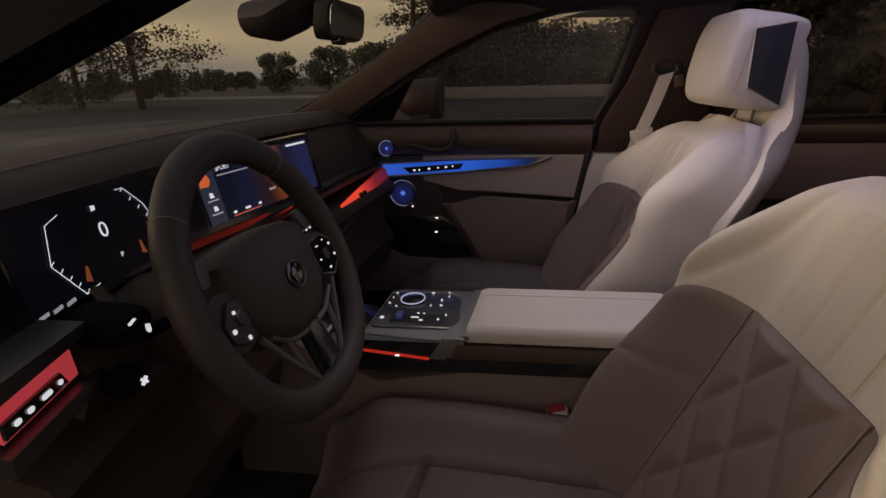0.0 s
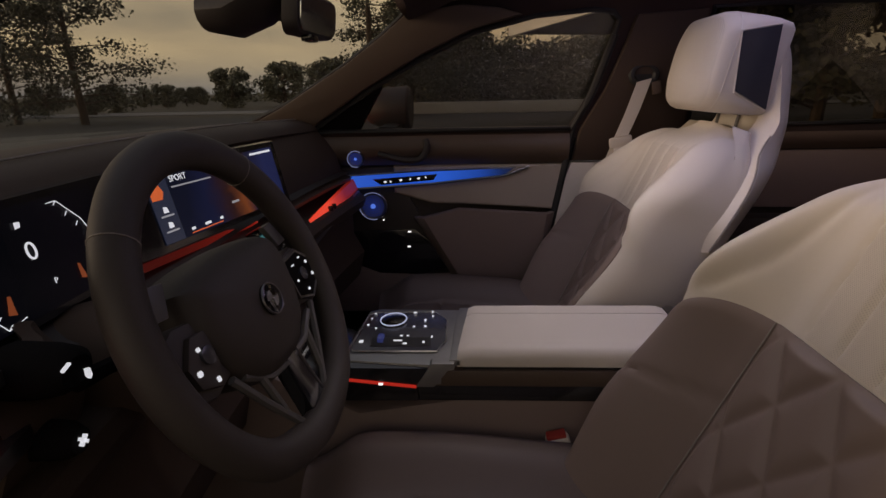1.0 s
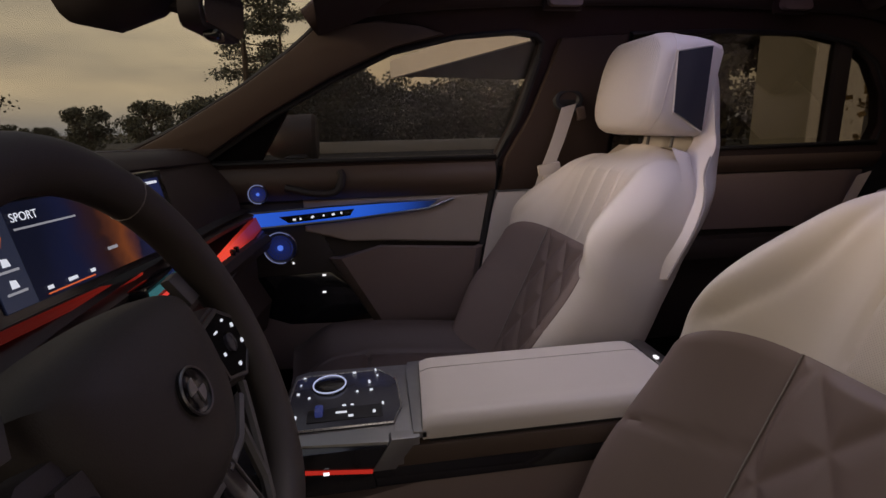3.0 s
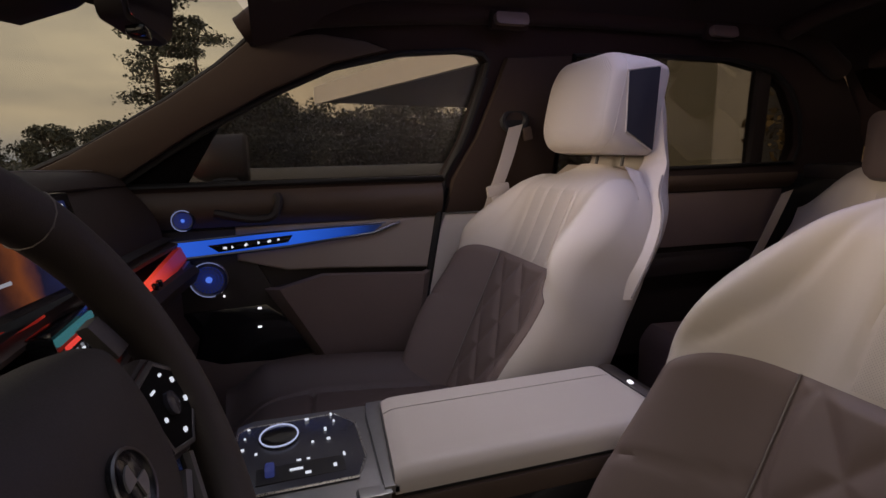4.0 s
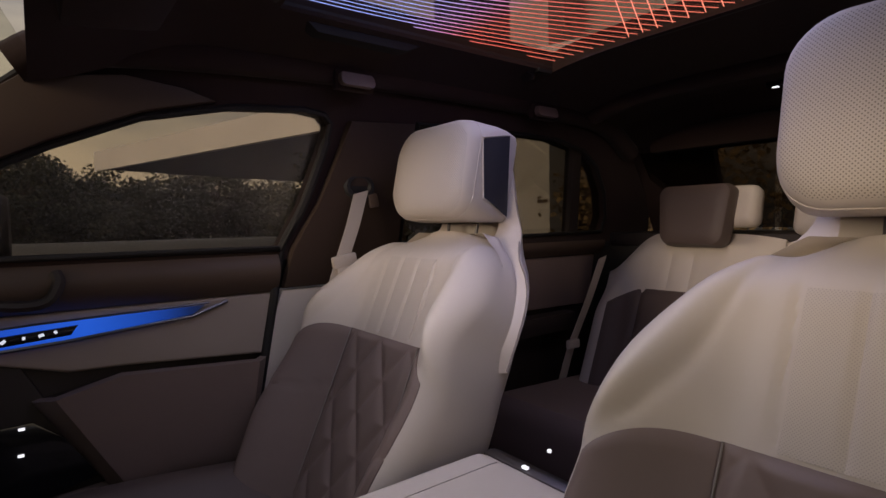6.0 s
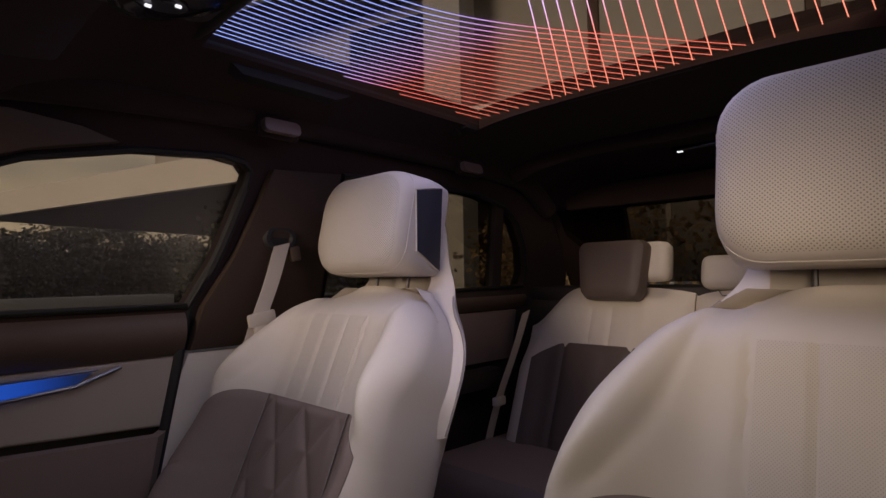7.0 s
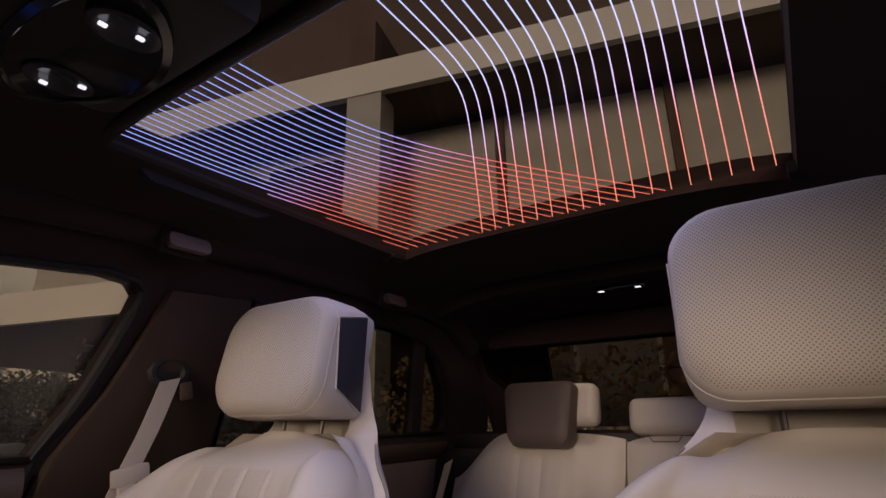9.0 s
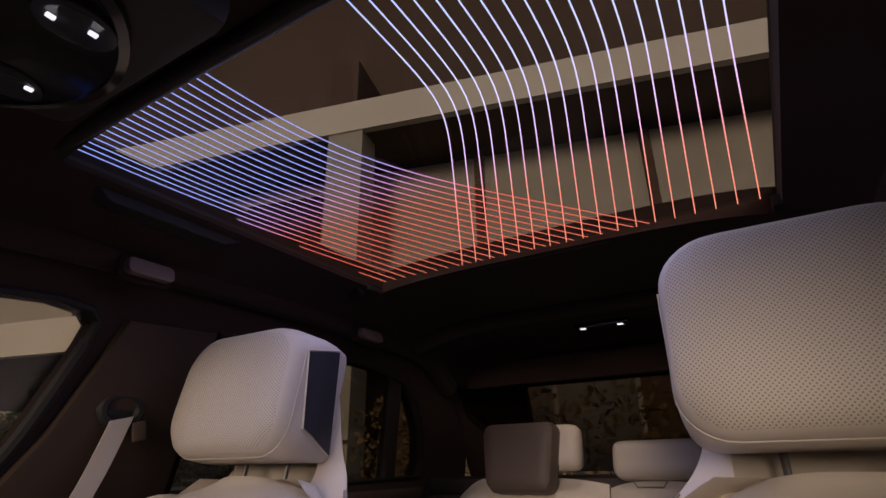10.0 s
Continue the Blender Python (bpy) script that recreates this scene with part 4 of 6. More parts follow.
part("arm_rest", thick(lambda u, v, s: Vector((lerp_table([(0, 0.040 + 0.155 * v), (1, 0.490 - 0.045 * v)], u), 0.722 - 0.055 * (1 - v) ** 0.5 * (1 - smooth_step(0.85, 1, abs(2 * u - 1))) + 0.03 * s, lerp_table([(0, 0.700), (0.32, 0.736), (1, 0.716)], u) - 0.26 * v)), lin(0, 1, 26), lin(0, 1, 12)), TAUPE, door, "taupe leather arm rest")
part("lower_panel", prism([(-0.42, 0.37), (0.39, 0.37), (0.445, 0.52), (0.05, 0.50), (-0.06, 0.56), (-0.42, 0.60)], dy(0.727), 0.0, 0.02, 0.008), TAUPE, door)
part("front_panel", prism([(-0.42, 0.862), (-0.02, 0.862), (0.06, 0.70), (0.19, 0.724), (0.12, 0.60), (0.05, 0.52), (-0.06, 0.58), (-0.42, 0.62)], dy(0.731), 0.0, 0.02, 0.006), DARKTRIM, door)
part("pocket", prism([(-0.30, 0.65), (0.04, 0.660), (0.11, 0.60), (0.145, 0.53), (0.05, 0.505), (-0.08, 0.51), (-0.18, 0.55), (-0.24, 0.61)], dy(0.725), 0.0, 0.006, 0.003), GLOSS, door, "black door pocket")
part("light_strip", prism([(-0.162, 0.797), (-0.162, 0.836), (0.05, 0.846), (0.352, 0.853), (0.325, 0.834), (0.10, 0.812)], dy(0.712), 0.0, 0.012, 0.002), LED_BLUE, door, "blue lit crystal strip")
sp = part("switch_panel", prism([(-0.085, 0.826), (0.118, 0.840), (0.106, 0.822), (-0.060, 0.808)], dy(0.706), 0.0, 0.006, 0.001), GLOSS, door, "glossy black switch panel")
for i, (u, v) in enumerate(((-0.045, 0.818), (-0.028, 0.819), (0.004, 0.823), (0.034, 0.826), (0.060, 0.828), (0.082, 0.831))):
    part("switch_mark", box((u, 0.7045, v), (0.009 if i % 2 == 0 else 0.005, 0.002, 0.006), 0.0008, (0, -20 * (i % 3), 0)), LABEL_WHITE, sp)
part("strip_frame", tube([(-0.162, 0.709, 0.795), (0.10, 0.709, 0.810), (0.325, 0.709, 0.832), (0.40, 0.712, 0.858)], 0.004, 6), DARKMETAL, door, "thin metal line below the strip")
part("strip_frame", tube([(-0.162, 0.709, 0.838), (0.05, 0.709, 0.849), (0.36, 0.711, 0.858)], 0.0025, 6), DARKMETAL, door)
part("pull_handle", tube(spline([(-0.06, 0.692, 0.905), (0.02, 0.680, 0.888), (0.070, 0.678, 0.892), (0.090, 0.684, 0.925), (0.086, 0.695, 0.945)], 4), 0.011, 8), DARKTRIM, door, "dark door pull")


def speaker(parent, x, y, z, r, name):
    g = part(name, loft([[(x + q * math.cos(a), y + d, z + q * math.sin(a)) for a in lin(0, 2 * math.pi * 23 / 24, 24)] for q, d in ((r * 1.06, 0.012), (r * 1.06, 0.0), (r, -0.002), (r * 0.9, 0.002), (r * 0.3, 0.003), (0.001, 0.003))]), DARKMETAL, parent, "round metal speaker grille")
    bm = bmesh.new()
    for i in range(24):
        a = 2 * math.pi * i / 24
        box((x + 0.5 * r * math.cos(a), y - 0.0015, z + 0.5 * r * math.sin(a)), (r * 0.66, 0.001, r * 0.035), 0, (0, -math.degrees(a), 0), bm=bm)
    for q in (0.35, 0.55, 0.75):
        tube([(x + q * r * math.cos(a), y - 0.0015, z + q * r * math.sin(a)) for a in lin(0, 2 * math.pi * 23 / 24, 24)], 0.0006, 4, bm=bm, closed=True)
    part("light_pattern", bm, SPK_BLUE, g, "blue lit rays")
    part("light_core", loft([[(x + q * math.cos(a), y - 0.003 + d, z + q * math.sin(a)) for a in lin(0, 2 * math.pi * 11 / 12, 12)] for q, d in ((r * 0.2, 0.002), (r * 0.18, 0), (0.001, 0))]), LED_BLUE_SPOT, g)
    part("light_ring", tube([(x + r * 1.02 * math.cos(a), y - 0.003, z + r * 1.02 * math.sin(a)) for a in lin(0.9, 5.0, 20)], 0.0016, 5), SPK_RING, g)


LED_BLUE_SPOT = glow("speaker_core_light", (0.10, 0.24, 1.0), 0.7)
speaker(door, -0.131, 0.690, 0.892, 0.024, "tweeter")
speaker(door, -0.091, 0.724, 0.737, 0.043, "speaker")
for u, v in ((-0.059, 0.692), (0.023, 0.652), (0.020, 0.602), (-0.21, 0.609)):
    part("led", box((u, 0.722, v), (0.010 if u > 0 else 0.005, 0.004, 0.005), 0.001), LED_WHITE, door, "small white light")

# rear door of the passenger side
rdoor = thing("rear_door", (1.25, 0.735, 0.36), "closed rear door with taupe and dark trim", "car door")
part("door_body", prism([(0.87, 0.36), (1.70, 0.36), (1.78, 0.60), (1.78, 0.945), (0.87, 0.945)], dy(0.742), 0.0, 0.05, 0.004), DARKTRIM, rdoor)
part("upper_trim", thick(lambda u, v, s: Vector((u, 0.732 - 0.03 * math.sin(math.pi * (v - 0.90) / 0.08) + 0.03 * s, v)), lin(0.87, 1.80, 8), lin(0.90, 0.978, 6)), BROWN, rdoor)
part("mid_trim", prism([(0.88, 0.895), (1.76, 0.895), (1.72, 0.715), (0.88, 0.725)], dy(0.722), 0.0, 0.03, 0.008), TAUPE, rdoor, "taupe leather middle panel")
part("arm_rest", box((1.25, 0.705, 0.67), (0.70, 0.07, 0.07), 0.025), DARKTRIM, rdoor)
copy_thing(rdoor, pose(1.40, 2 * CY - 0.735, 0.36, 0, 0, 180))

# ---------------- dashboard ----------------
dash = thing("dashboard", (-0.30, CY, 0.30), "dark brown leather dashboard across the cabin", "dashboard")
TOP_PROFILE = [(-0.80, 0.995), (-0.66, 1.000), (-0.55, 1.012), (-0.45, 1.022), (-0.38, 1.026), (-0.33, 1.022), (-0.300, 1.010), (-0.288, 0.992), (-0.300, 0.980), (-0.34, 0.972)]


def dash_x(y):
    """The dashboard's face comes back a little towards its ends."""
    d = (y - CY) / 0.70
    return 0.05 * d * d


def swept(profile, y0, y1, n, close=True, dz=None):
    ys = lin(y0, y1, n)
    return loft([[(x + dash_x(y), y, z + (dz(y) if dz else 0)) for x, z in profile] for y in ys])


part("top_pad", swept(TOP_PROFILE + [(-0.50, 0.93), (-0.80, 0.93)], CY - 0.70, CY + 0.70, 29, dz=lambda y: -0.012 * ((y - CY) / 0.7) ** 2), DASHTOP, dash, "brown leather top pad")
part("top_seam", tube([(-0.345 + dash_x(y), y, 1.0262 - 0.012 * ((y - CY) / 0.7) ** 2) for y in lin(CY - 0.69, CY + 0.69, 24)], 0.0016, 5), SEAM, dash)
part("face", swept([(-0.34, 0.985), (-0.315, 0.96), (-0.31, 0.88), (-0.24, 0.858), (-0.20, 0.853), (-0.40, 0.84), (-0.42, 0.97)], CY - 0.70, CY + 0.70, 25), DARKTRIM, dash)
part("passenger_pad", thick(lambda u, v, s: Vector((-0.225 + 0.02 * math.sin(math.pi * v) + dash_x(u) - 0.03 * s - 0.075 * v, u, 0.838 + 0.15 * v)), lin(0.20, CY + 0.70, 14), lin(0, 1, 9)), DASHTOP, dash, "brown leather pad before the passenger")
part("lower_roll", swept([(-0.30, 0.795), (-0.20, 0.795), (-0.165, 0.785), (-0.155, 0.77), (-0.165, 0.745), (-0.20, 0.72), (-0.20, 0.66), (-0.17, 0.60), (-0.19, 0.52), (-0.28, 0.44), (-0.55, 0.33), (-0.62, 0.33), (-0.40, 0.70)], CY - 0.68, CY + 0.70, 25), DASHTOP, dash, "dark lower dashboard")
part("shelf", swept([(-0.33, 0.852), (-0.215, 0.846), (-0.195, 0.838), (-0.20, 0.828), (-0.33, 0.83)], CY - 0.40, CY + 0.70, 20), BROWN, dash)
# the lit bar, in two lengths with the control block between them
part("light_bar", loft([[(-0.222 + 0.012 * k + x, -0.315 + 0.40 * k, 0.871 - 0.026 * k + z) for x, z in ((-0.01, -0.004), (0.003, -0.0035), (0.0, 0.0035), (-0.01, 0.004))] for k in lin(0, 1, 8)]), LED_RED, dash, "dull red lit bar below the screen")
part("light_bar", loft([[(-0.170 + 0.6 * dash_x(y) + x, y, 0.786 + 0.10 * (y - 0.43) + z) for x, z in ((-0.012, -0.017), (0.008, -0.015), (-0.004, 0.016), (-0.014, 0.017))] for y in lin(0.13, CY + 0.712, 12)]), LED_RED, dash, "bright red lit crystal bar")
part("bar_frame", loft([[(-0.165 + 0.6 * dash_x(y) + x, y, 0.764 + 0.10 * (y - 0.43) + z) for x, z in ((-0.03, -0.006), (0.012, -0.006), (0.010, 0.004), (-0.03, 0.005))] for y in lin(0.12, CY + 0.705, 12)]), DARKMETAL, dash, "dark metal ledge below the bar")
for y in (0.44, 0.47):
    part("bar_button", box((-0.166 + 0.6 * dash_x(y), y, 0.790), (0.012, 0.012, 0.020), 0.003), GLOSS, dash)
cb = part("control_block", box((-0.180, 0.058, 0.814), (0.03, 0.13, 0.062), 0.006, (0, -12, 0)), GLOSS, dash, "glossy control block with lit marks")
part("teal_strip", box((-0.162, 0.040, 0.838), (0.006, 0.12, 0.010), 0.002, (0, -12, 0)), glow("teal_light", (0.05, 0.22, 0.24), 0.5), cb)
for dz in (0.824, 0.790):
    part("red_line", box((-0.1605 - 0.006 * (0.824 - dz) / 0.034, 0.060, dz), (0.006, 0.115, 0.005), 0.002, (0, -12, 0)), glow("red_line_light", (1.0, 0.07, 0.05), 0.7), cb)
for i in range(4):
    part("mark", box((-0.1595, 0.030 + 0.020 * i, 0.808), (0.003, 0.006, 0.004), 0.001), LABEL_WHITE, cb)

# left end of the dashboard, with the light switches
le = thing("light_switch_panel", (-0.10, -0.66, 0.84), "red lit panel with light switches at the dashboard's end", "switch panel")


def lx(u, v, w):
    """Panel axes: u to the left end, v up, w out of the face."""
    return (-0.140 + 0.30 * u + w, -0.618 - u, 0.868 + v + 0.06 * u)


part("frame", prism([(-0.01, -0.022), (0.11, -0.022), (0.11, 0.020), (-0.01, 0.020)], lx, -0.03, 0.0, 0.006), DARKTRIM, le)
part("light_panel", prism([(0.0, -0.015), (0.11, -0.015), (0.11, 0.013), (0.004, 0.013)], lx, 0.0, 0.004, 0.002), glow("pink_red_light", (1.0, 0.10, 0.13), 0.33), le, "pink-red lit panel")
kp = part("key_pad", prism([(0.022, -0.011), (0.11, -0.011), (0.11, 0.003), (0.03, 0.003)], lx, 0.004, 0.008, 0.001), GLOSS, le, "black key pad")
for u, a in ((0.034, 0.006), (0.055, 0.014), (0.078, 0.008), (0.095, 0.008)):
    part("key_mark", prism(rounded(a, 0.0045, 0.002, 3), lambda p, q, w, u=u: lx(u + p, q - 0.004, w), 0.008, 0.0095), LABEL_WHITE, kp)
part("upper_ledge", prism([(-0.02, 0.020), (0.12, 0.020), (0.12, 0.036), (-0.02, 0.032)], lx, -0.04, 0.012, 0.004), DARKMETAL, le, "satin ledge over the panel")
part("lower_ledge", prism([(-0.03, -0.037), (0.12, -0.037), (0.12, -0.020), (-0.03, -0.022)], lx, -0.04, 0.016, 0.004), DARKMETAL, le, "satin ledge below the panel")

# ---------------- curved display ----------------
disp = thing("curved_display", (-0.25, -0.19, 0.86), "long curved glass display showing instruments and a menu", "display")
D0, D1, D2, D3 = Vector((-0.232, -0.575, 0)), Vector((-0.248, -0.285, 0)), Vector((-0.246, -0.205, 0)), Vector((-0.181, 0.175, 0))


def disp_at(y):
    pts = (D0, D1, D2, D3)
    for a, b in zip(pts, pts[1:]):
        if y <= b.y or b is D3:
            k = (y - a.y) / (b.y - a.y)
            return a + (b - a) * k
    return D3


def disp_place(u, v, w):
    p = disp_at(u)
    return Vector((p.x + w - 0.20 * (v - 0.93), u, v))




part("glass_panel", thick(lambda u, v, s: disp_place(u, 0.868 + 0.128 * v, -0.016 * s), lin(-0.575, 0.175, 30), lin(0, 1, 6)), GLOSS, disp, "glossy black display glass")
SCREEN_BLUE = ramp_glow("menu_screen_light", "Y", [(0.0, (0.010, 0.013, 0.028)), (0.12, (0.010, 0.013, 0.035)), (0.17, (0.015, 0.02, 0.07)), (0.22, (0.05, 0.02, 0.02)), (0.26, (0.32, 0.09, 0.03)), (0.30, (0.02, 0.02, 0.055)), (0.36, (0.03, 0.04, 0.15)), (0.42, (0.02, 0.03, 0.12))], 0.42, 0.10, 14)
SCREEN_DARK = ramp_glow("instrument_light", "Y", [(-0.40, (0.015, 0.010, 0.022)), (-0.30, (0.012, 0.012, 0.03)), (-0.24, (0.008, 0.010, 0.02)), (-0.15, (0.02, 0.016, 0.03)), (-0.05, (0.008, 0.008, 0.012))], 0.10, 0.06, 20)


def flat(name, poly, mat, parent, lift, label=""):
    return part(name, prism(poly, disp_place, lift + 0.0008, lift), mat, parent, label)


menu = part("menu_screen", thick(lambda u, v, s: disp_place(u, 0.878 + 0.108 * v, 0.0014 - 0.001 * s), lin(-0.198, 0.158, 14), lin(0, 1, 4)), SCREEN_BLUE, disp, "lit menu screen in blue and orange")
inst = part("instrument_screen", thick(lambda u, v, s: disp_place(u, 0.876 + 0.112 * v, 0.0014 - 0.001 * s), lin(-0.57, -0.30, 12), lin(0, 1, 4)), SCREEN_DARK, disp, "dark instrument screen with white scales")
ORANGE = glow("orange_light", (1.0, 0.20, 0.06), 0.5)
GREYLIT = glow("grey_lit_marking", (0.5, 0.52, 0.58), 0.45)
NAVY = glow("menu_bar_light", (0.020, 0.026, 0.05), 0.8)
flat("menu_bar", [(-0.198, 0.879), (-0.156, 0.879), (-0.156, 0.985), (-0.198, 0.985)], NAVY, menu, 0.002)
flat("menu_tile", [(-0.196, 0.944), (-0.176, 0.944), (-0.170, 0.954), (-0.176, 0.966), (-0.196, 0.968)], ORANGE, menu, 0.003, "orange lit tile")
for z in (0.928, 0.905):
    flat("menu_icon", [(-0.182, z - 0.004), (-0.172, z - 0.004), (-0.174, z + 0.004), (-0.181, z + 0.005)], LABEL_WHITE, menu, 0.003)
    flat("menu_caption", [(-0.190, z - 0.010), (-0.164, z - 0.010), (-0.164, z - 0.0075), (-0.190, z - 0.0075)], GREYLIT, menu, 0.003)
flat("menu_caption", [(-0.150, 0.957), (-0.055, 0.957), (-0.055, 0.9592), (-0.150, 0.9592)], GREYLIT, menu, 0.003)
flat("status_text", [(0.075, 0.978), (0.148, 0.978), (0.148, 0.982), (0.075, 0.982)], LABEL_WHITE, menu, 0.003)
flat("climate_bar", [(-0.14, 0.882), (-0.06, 0.882), (-0.06, 0.8835), (-0.14, 0.8835)], ORANGE, menu, 0.003)
for y in (-0.138, -0.105, -0.098, -0.065):
    flat("climate_mark", [(y, 0.887), (y + 0.008, 0.887), (y + 0.008, 0.891), (y, 0.891)], LABEL_WHITE, menu, 0.003)
flat("menu_caption", [(-0.02, 0.905), (0.0, 0.905), (0.0, 0.909), (-0.02, 0.909)], GREYLIT, menu, 0.003)


def disp_text(text, size, y, z, parent):
    p = disp_place(y, z, 0.003)
    m = Matrix.Translation(p) @ Matrix(((0.14, -0.2, 1, 0), (1, 0, 0, 0), (0, 1, 0, 0), (0, 0, 0, 1)))
    lettering(text, size, m, LABEL_WHITE, parent)


disp_text("SPORT", 0.0135, -0.130, 0.966, menu)
disp_text("0", 0.027, -0.428, 0.932, inst)
disp_text("P", 0.009, -0.413, 0.900, inst)


def scale_line(pts):
    path = [disp_place(u + 0.012, v, 0.0035) for u, v in pts]
    part("scale_line", tube(path, 0.00055, 5), LABEL_WHITE, inst)


scale_line([(-0.500, 0.975), (-0.522, 0.968), (-0.536, 0.925), (-0.505, 0.880), (-0.480, 0.884)])
scale_line([(-0.395, 0.982), (-0.380, 0.982), (-0.352, 0.955), (-0.338, 0.925)])
for k in lin(0, 1, 5):
    scale_line([(-0.536 + 0.031 * k, 0.925 - 0.045 * k), (-0.530 + 0.031 * k, 0.929 - 0.045 * k)])
    scale_line([(-0.380 + 0.042 * k, 0.982 - 0.057 * k), (-0.385 + 0.042 * k, 0.978 - 0.057 * k)])
for a, b in ((-0.490, -0.470), (-0.380, -0.365)):
    flat("amber_wedge", [(a + 0.004, 0.893), (a + 0.013, 0.890), (b - 0.006, 0.909), (b - 0.009, 0.910)], glow("amber_light", (0.7, 0.17, 0.06), 0.22), inst, 0.003)
flat("instrument_icon", [(-0.436, 0.966), (-0.429, 0.967), (-0.428, 0.972), (-0.435, 0.973)], LABEL_WHITE, inst, 0.003)
for y in (-0.565, -0.545, -0.525):
    flat("instrument_text", [(y, 0.878), (y + 0.014, 0.880), (y + 0.014, 0.884), (y, 0.882)], GREYLIT, inst, 0.003)

# ---------------- steering column and wheel ----------------
WC = Vector((-0.018, -0.416, 0.882))
TILT, TURN = radians(22.6), radians(-5.1)
WN = Vector((math.cos(TILT) * math.cos(TURN), math.cos(TILT) * math.sin(TURN), math.sin(TILT)))
WR = Vector((0, 0, 1)).cross(WN).normalized()
WU = WN.cross(WR)


def wp(u, v, w):
    """Wheel axes: u to the passenger, v up the wheel, w towards the driver."""
    return WC + u * WR + v * WU + w * WN


def hub_at(u, v, w):
    """The hub stands a little off the rim's middle."""
    return wp(1.05 * u - 0.004, v - 0.005, w)


col = thing("steering_column", (-0.15, -0.44, 0.80), "dark steering column with stalk and lit buttons", "steering column")
part("shroud", loft([[wp(r * 1.15 * math.cos(a), r * math.sin(a) - 0.01, w) for a in lin(0, 2 * math.pi * 15 / 16, 16)] for w, r in ((-0.26, 0.085), (-0.20, 0.078), (-0.10, 0.062), (-0.06, 0.055))]), BROWN, col, "brown column cover")
for sg in (1, -1):
    part("stalk", tube([wp(sg * 0.05, 0.0, -0.10), wp(sg * 0.11, 0.010, -0.095), wp(sg * 0.145, 0.014, -0.088)], [0.009, 0.008, 0.009], 8), BLACKTRIM, col)
def knee(u, v, q):
    return Vector((-0.128 - 0.10 * (1 - v) ** 2 - 0.035 * smooth_step(0.75, 1.0, v) - 0.05 * smooth_step(0.6, 1.0, u) - 0.02 * q, -0.610 + 0.135 * u, 0.700 + 0.183 * v))


part("knee_panel", thick(knee, lin(0, 1, 16), lin(0, 1, 18)), DASHTOP, col, "dark brown panel round the switches")
sbp = part("switch_pod", loft([[(-0.145 + d, -0.562 + r * 1.5 * math.cos(a), 0.878 + r * math.sin(a)) for a in lin(0, 2 * math.pi * 15 / 16, 16)] for d, r in ((-0.02, 0.022), (0.012, 0.021), (0.032, 0.018), (0.039, 0.012))]), BLACKTRIM, col, "dark switch pod")
part("switch_mark", box((-0.104, -0.575, 0.888), (0.003, 0.010, 0.0024), 0.0008, (18, 0, 0)), LABEL_WHITE, sbp)
part("switch_mark", prism([(-0.0025, 0.005), (0.0015, 0.004), (0.0025, -0.003), (0.0, -0.0055), (-0.0025, -0.002)], lambda u, v, w: (-0.106 + w, -0.553 + u, 0.871 + v), 0.003, 0.0), LABEL_WHITE, sbp)
part("round_button", loft([[(-0.108 + d, -0.573 + r * math.cos(a), 0.819 + r * math.sin(a)) for a in lin(0, 2 * math.pi * 15 / 16, 16)] for d, r in ((-0.06, 0.019), (-0.010, 0.016), (0.0, 0.011))]), BLACKTRIM, col)
for r in (45, -45):
    part("button_cross", box((-0.106, -0.573, 0.819), (0.003, 0.010, 0.0028), 0, (r, 0, 0)), LABEL_WHITE, col)

wheel = thing("steering_wheel", tuple(WC), "thick dark leather steering wheel with button pods", "steering wheel")
wheel_point = wp
RIM_R, RIM_A, RIM_B = 0.1685, 0.0205, 0.0180


def rim_at(a, b, grow=0.0):
    """A point of the rim's oval section: a round the wheel, b round the section."""
    r = RIM_R - 0.006 * smooth_step(-0.80, -1.0, math.sin(a)) + (RIM_A + grow) * math.cos(b)
    return wp(0.955 * r * math.cos(a), 1.01 * r * math.sin(a), (RIM_B + grow) * math.sin(b))


def rim_mesh():
    bm = loft([[rim_at(2 * math.pi * i / 72, 2 * math.pi * j / 18) for j in range(18)] for i in list(range(72)) + [0]], cap=False)
    bmesh.ops.remove_doubles(bm, verts=bm.verts, dist=1e-6)
    return bm


part("rim", rim_mesh(), WHEEL_LEATHER, wheel, "dark leather rim")
for a in (52, 142):
    part("rim_seam", tube([rim_at(radians(a), 2 * math.pi * j / 14, 0.0003) for j in range(14)], 0.0006, 5, closed=True), SEAM, wheel)
hub_poly = [(-0.088, 0.050), (-0.06, 0.064), (0.0, 0.070), (0.06, 0.064), (0.088, 0.050), (0.092, 0.01), (0.078, -0.040), (0.045, -0.070), (0.0, -0.078), (-0.045, -0.070), (-0.078, -0.040), (-0.092, 0.01)]
hub_s = [(p.x, p.y) for p in spline([(u, v, 0) for u, v in hub_poly + hub_poly[:1]], 4)][:-1]
part("airbag_cover", loft([[hub_at(u * k, v * k, w) for u, v in hub_s] for k, w in ((0.97, -0.050), (1.0, -0.03), (1.0, -0.014), (0.98, -0.003), (0.92, 0.007), (0.75, 0.016), (0.4, 0.0225), (0.02, 0.024))]), WHEEL_LEATHER, wheel, "domed dark leather hub cover")
em = part("emblem", loft([[hub_at(r * math.cos(a), r * math.sin(a) - 0.002, w) for a in lin(0, 2 * math.pi * 23 / 24, 24)] for r, w in ((0.0175, 0.018), (0.0175, 0.0255), (0.0160, 0.0265), (0.001, 0.0265))]), GLOSS, wheel, "round emblem, plain dark disc")
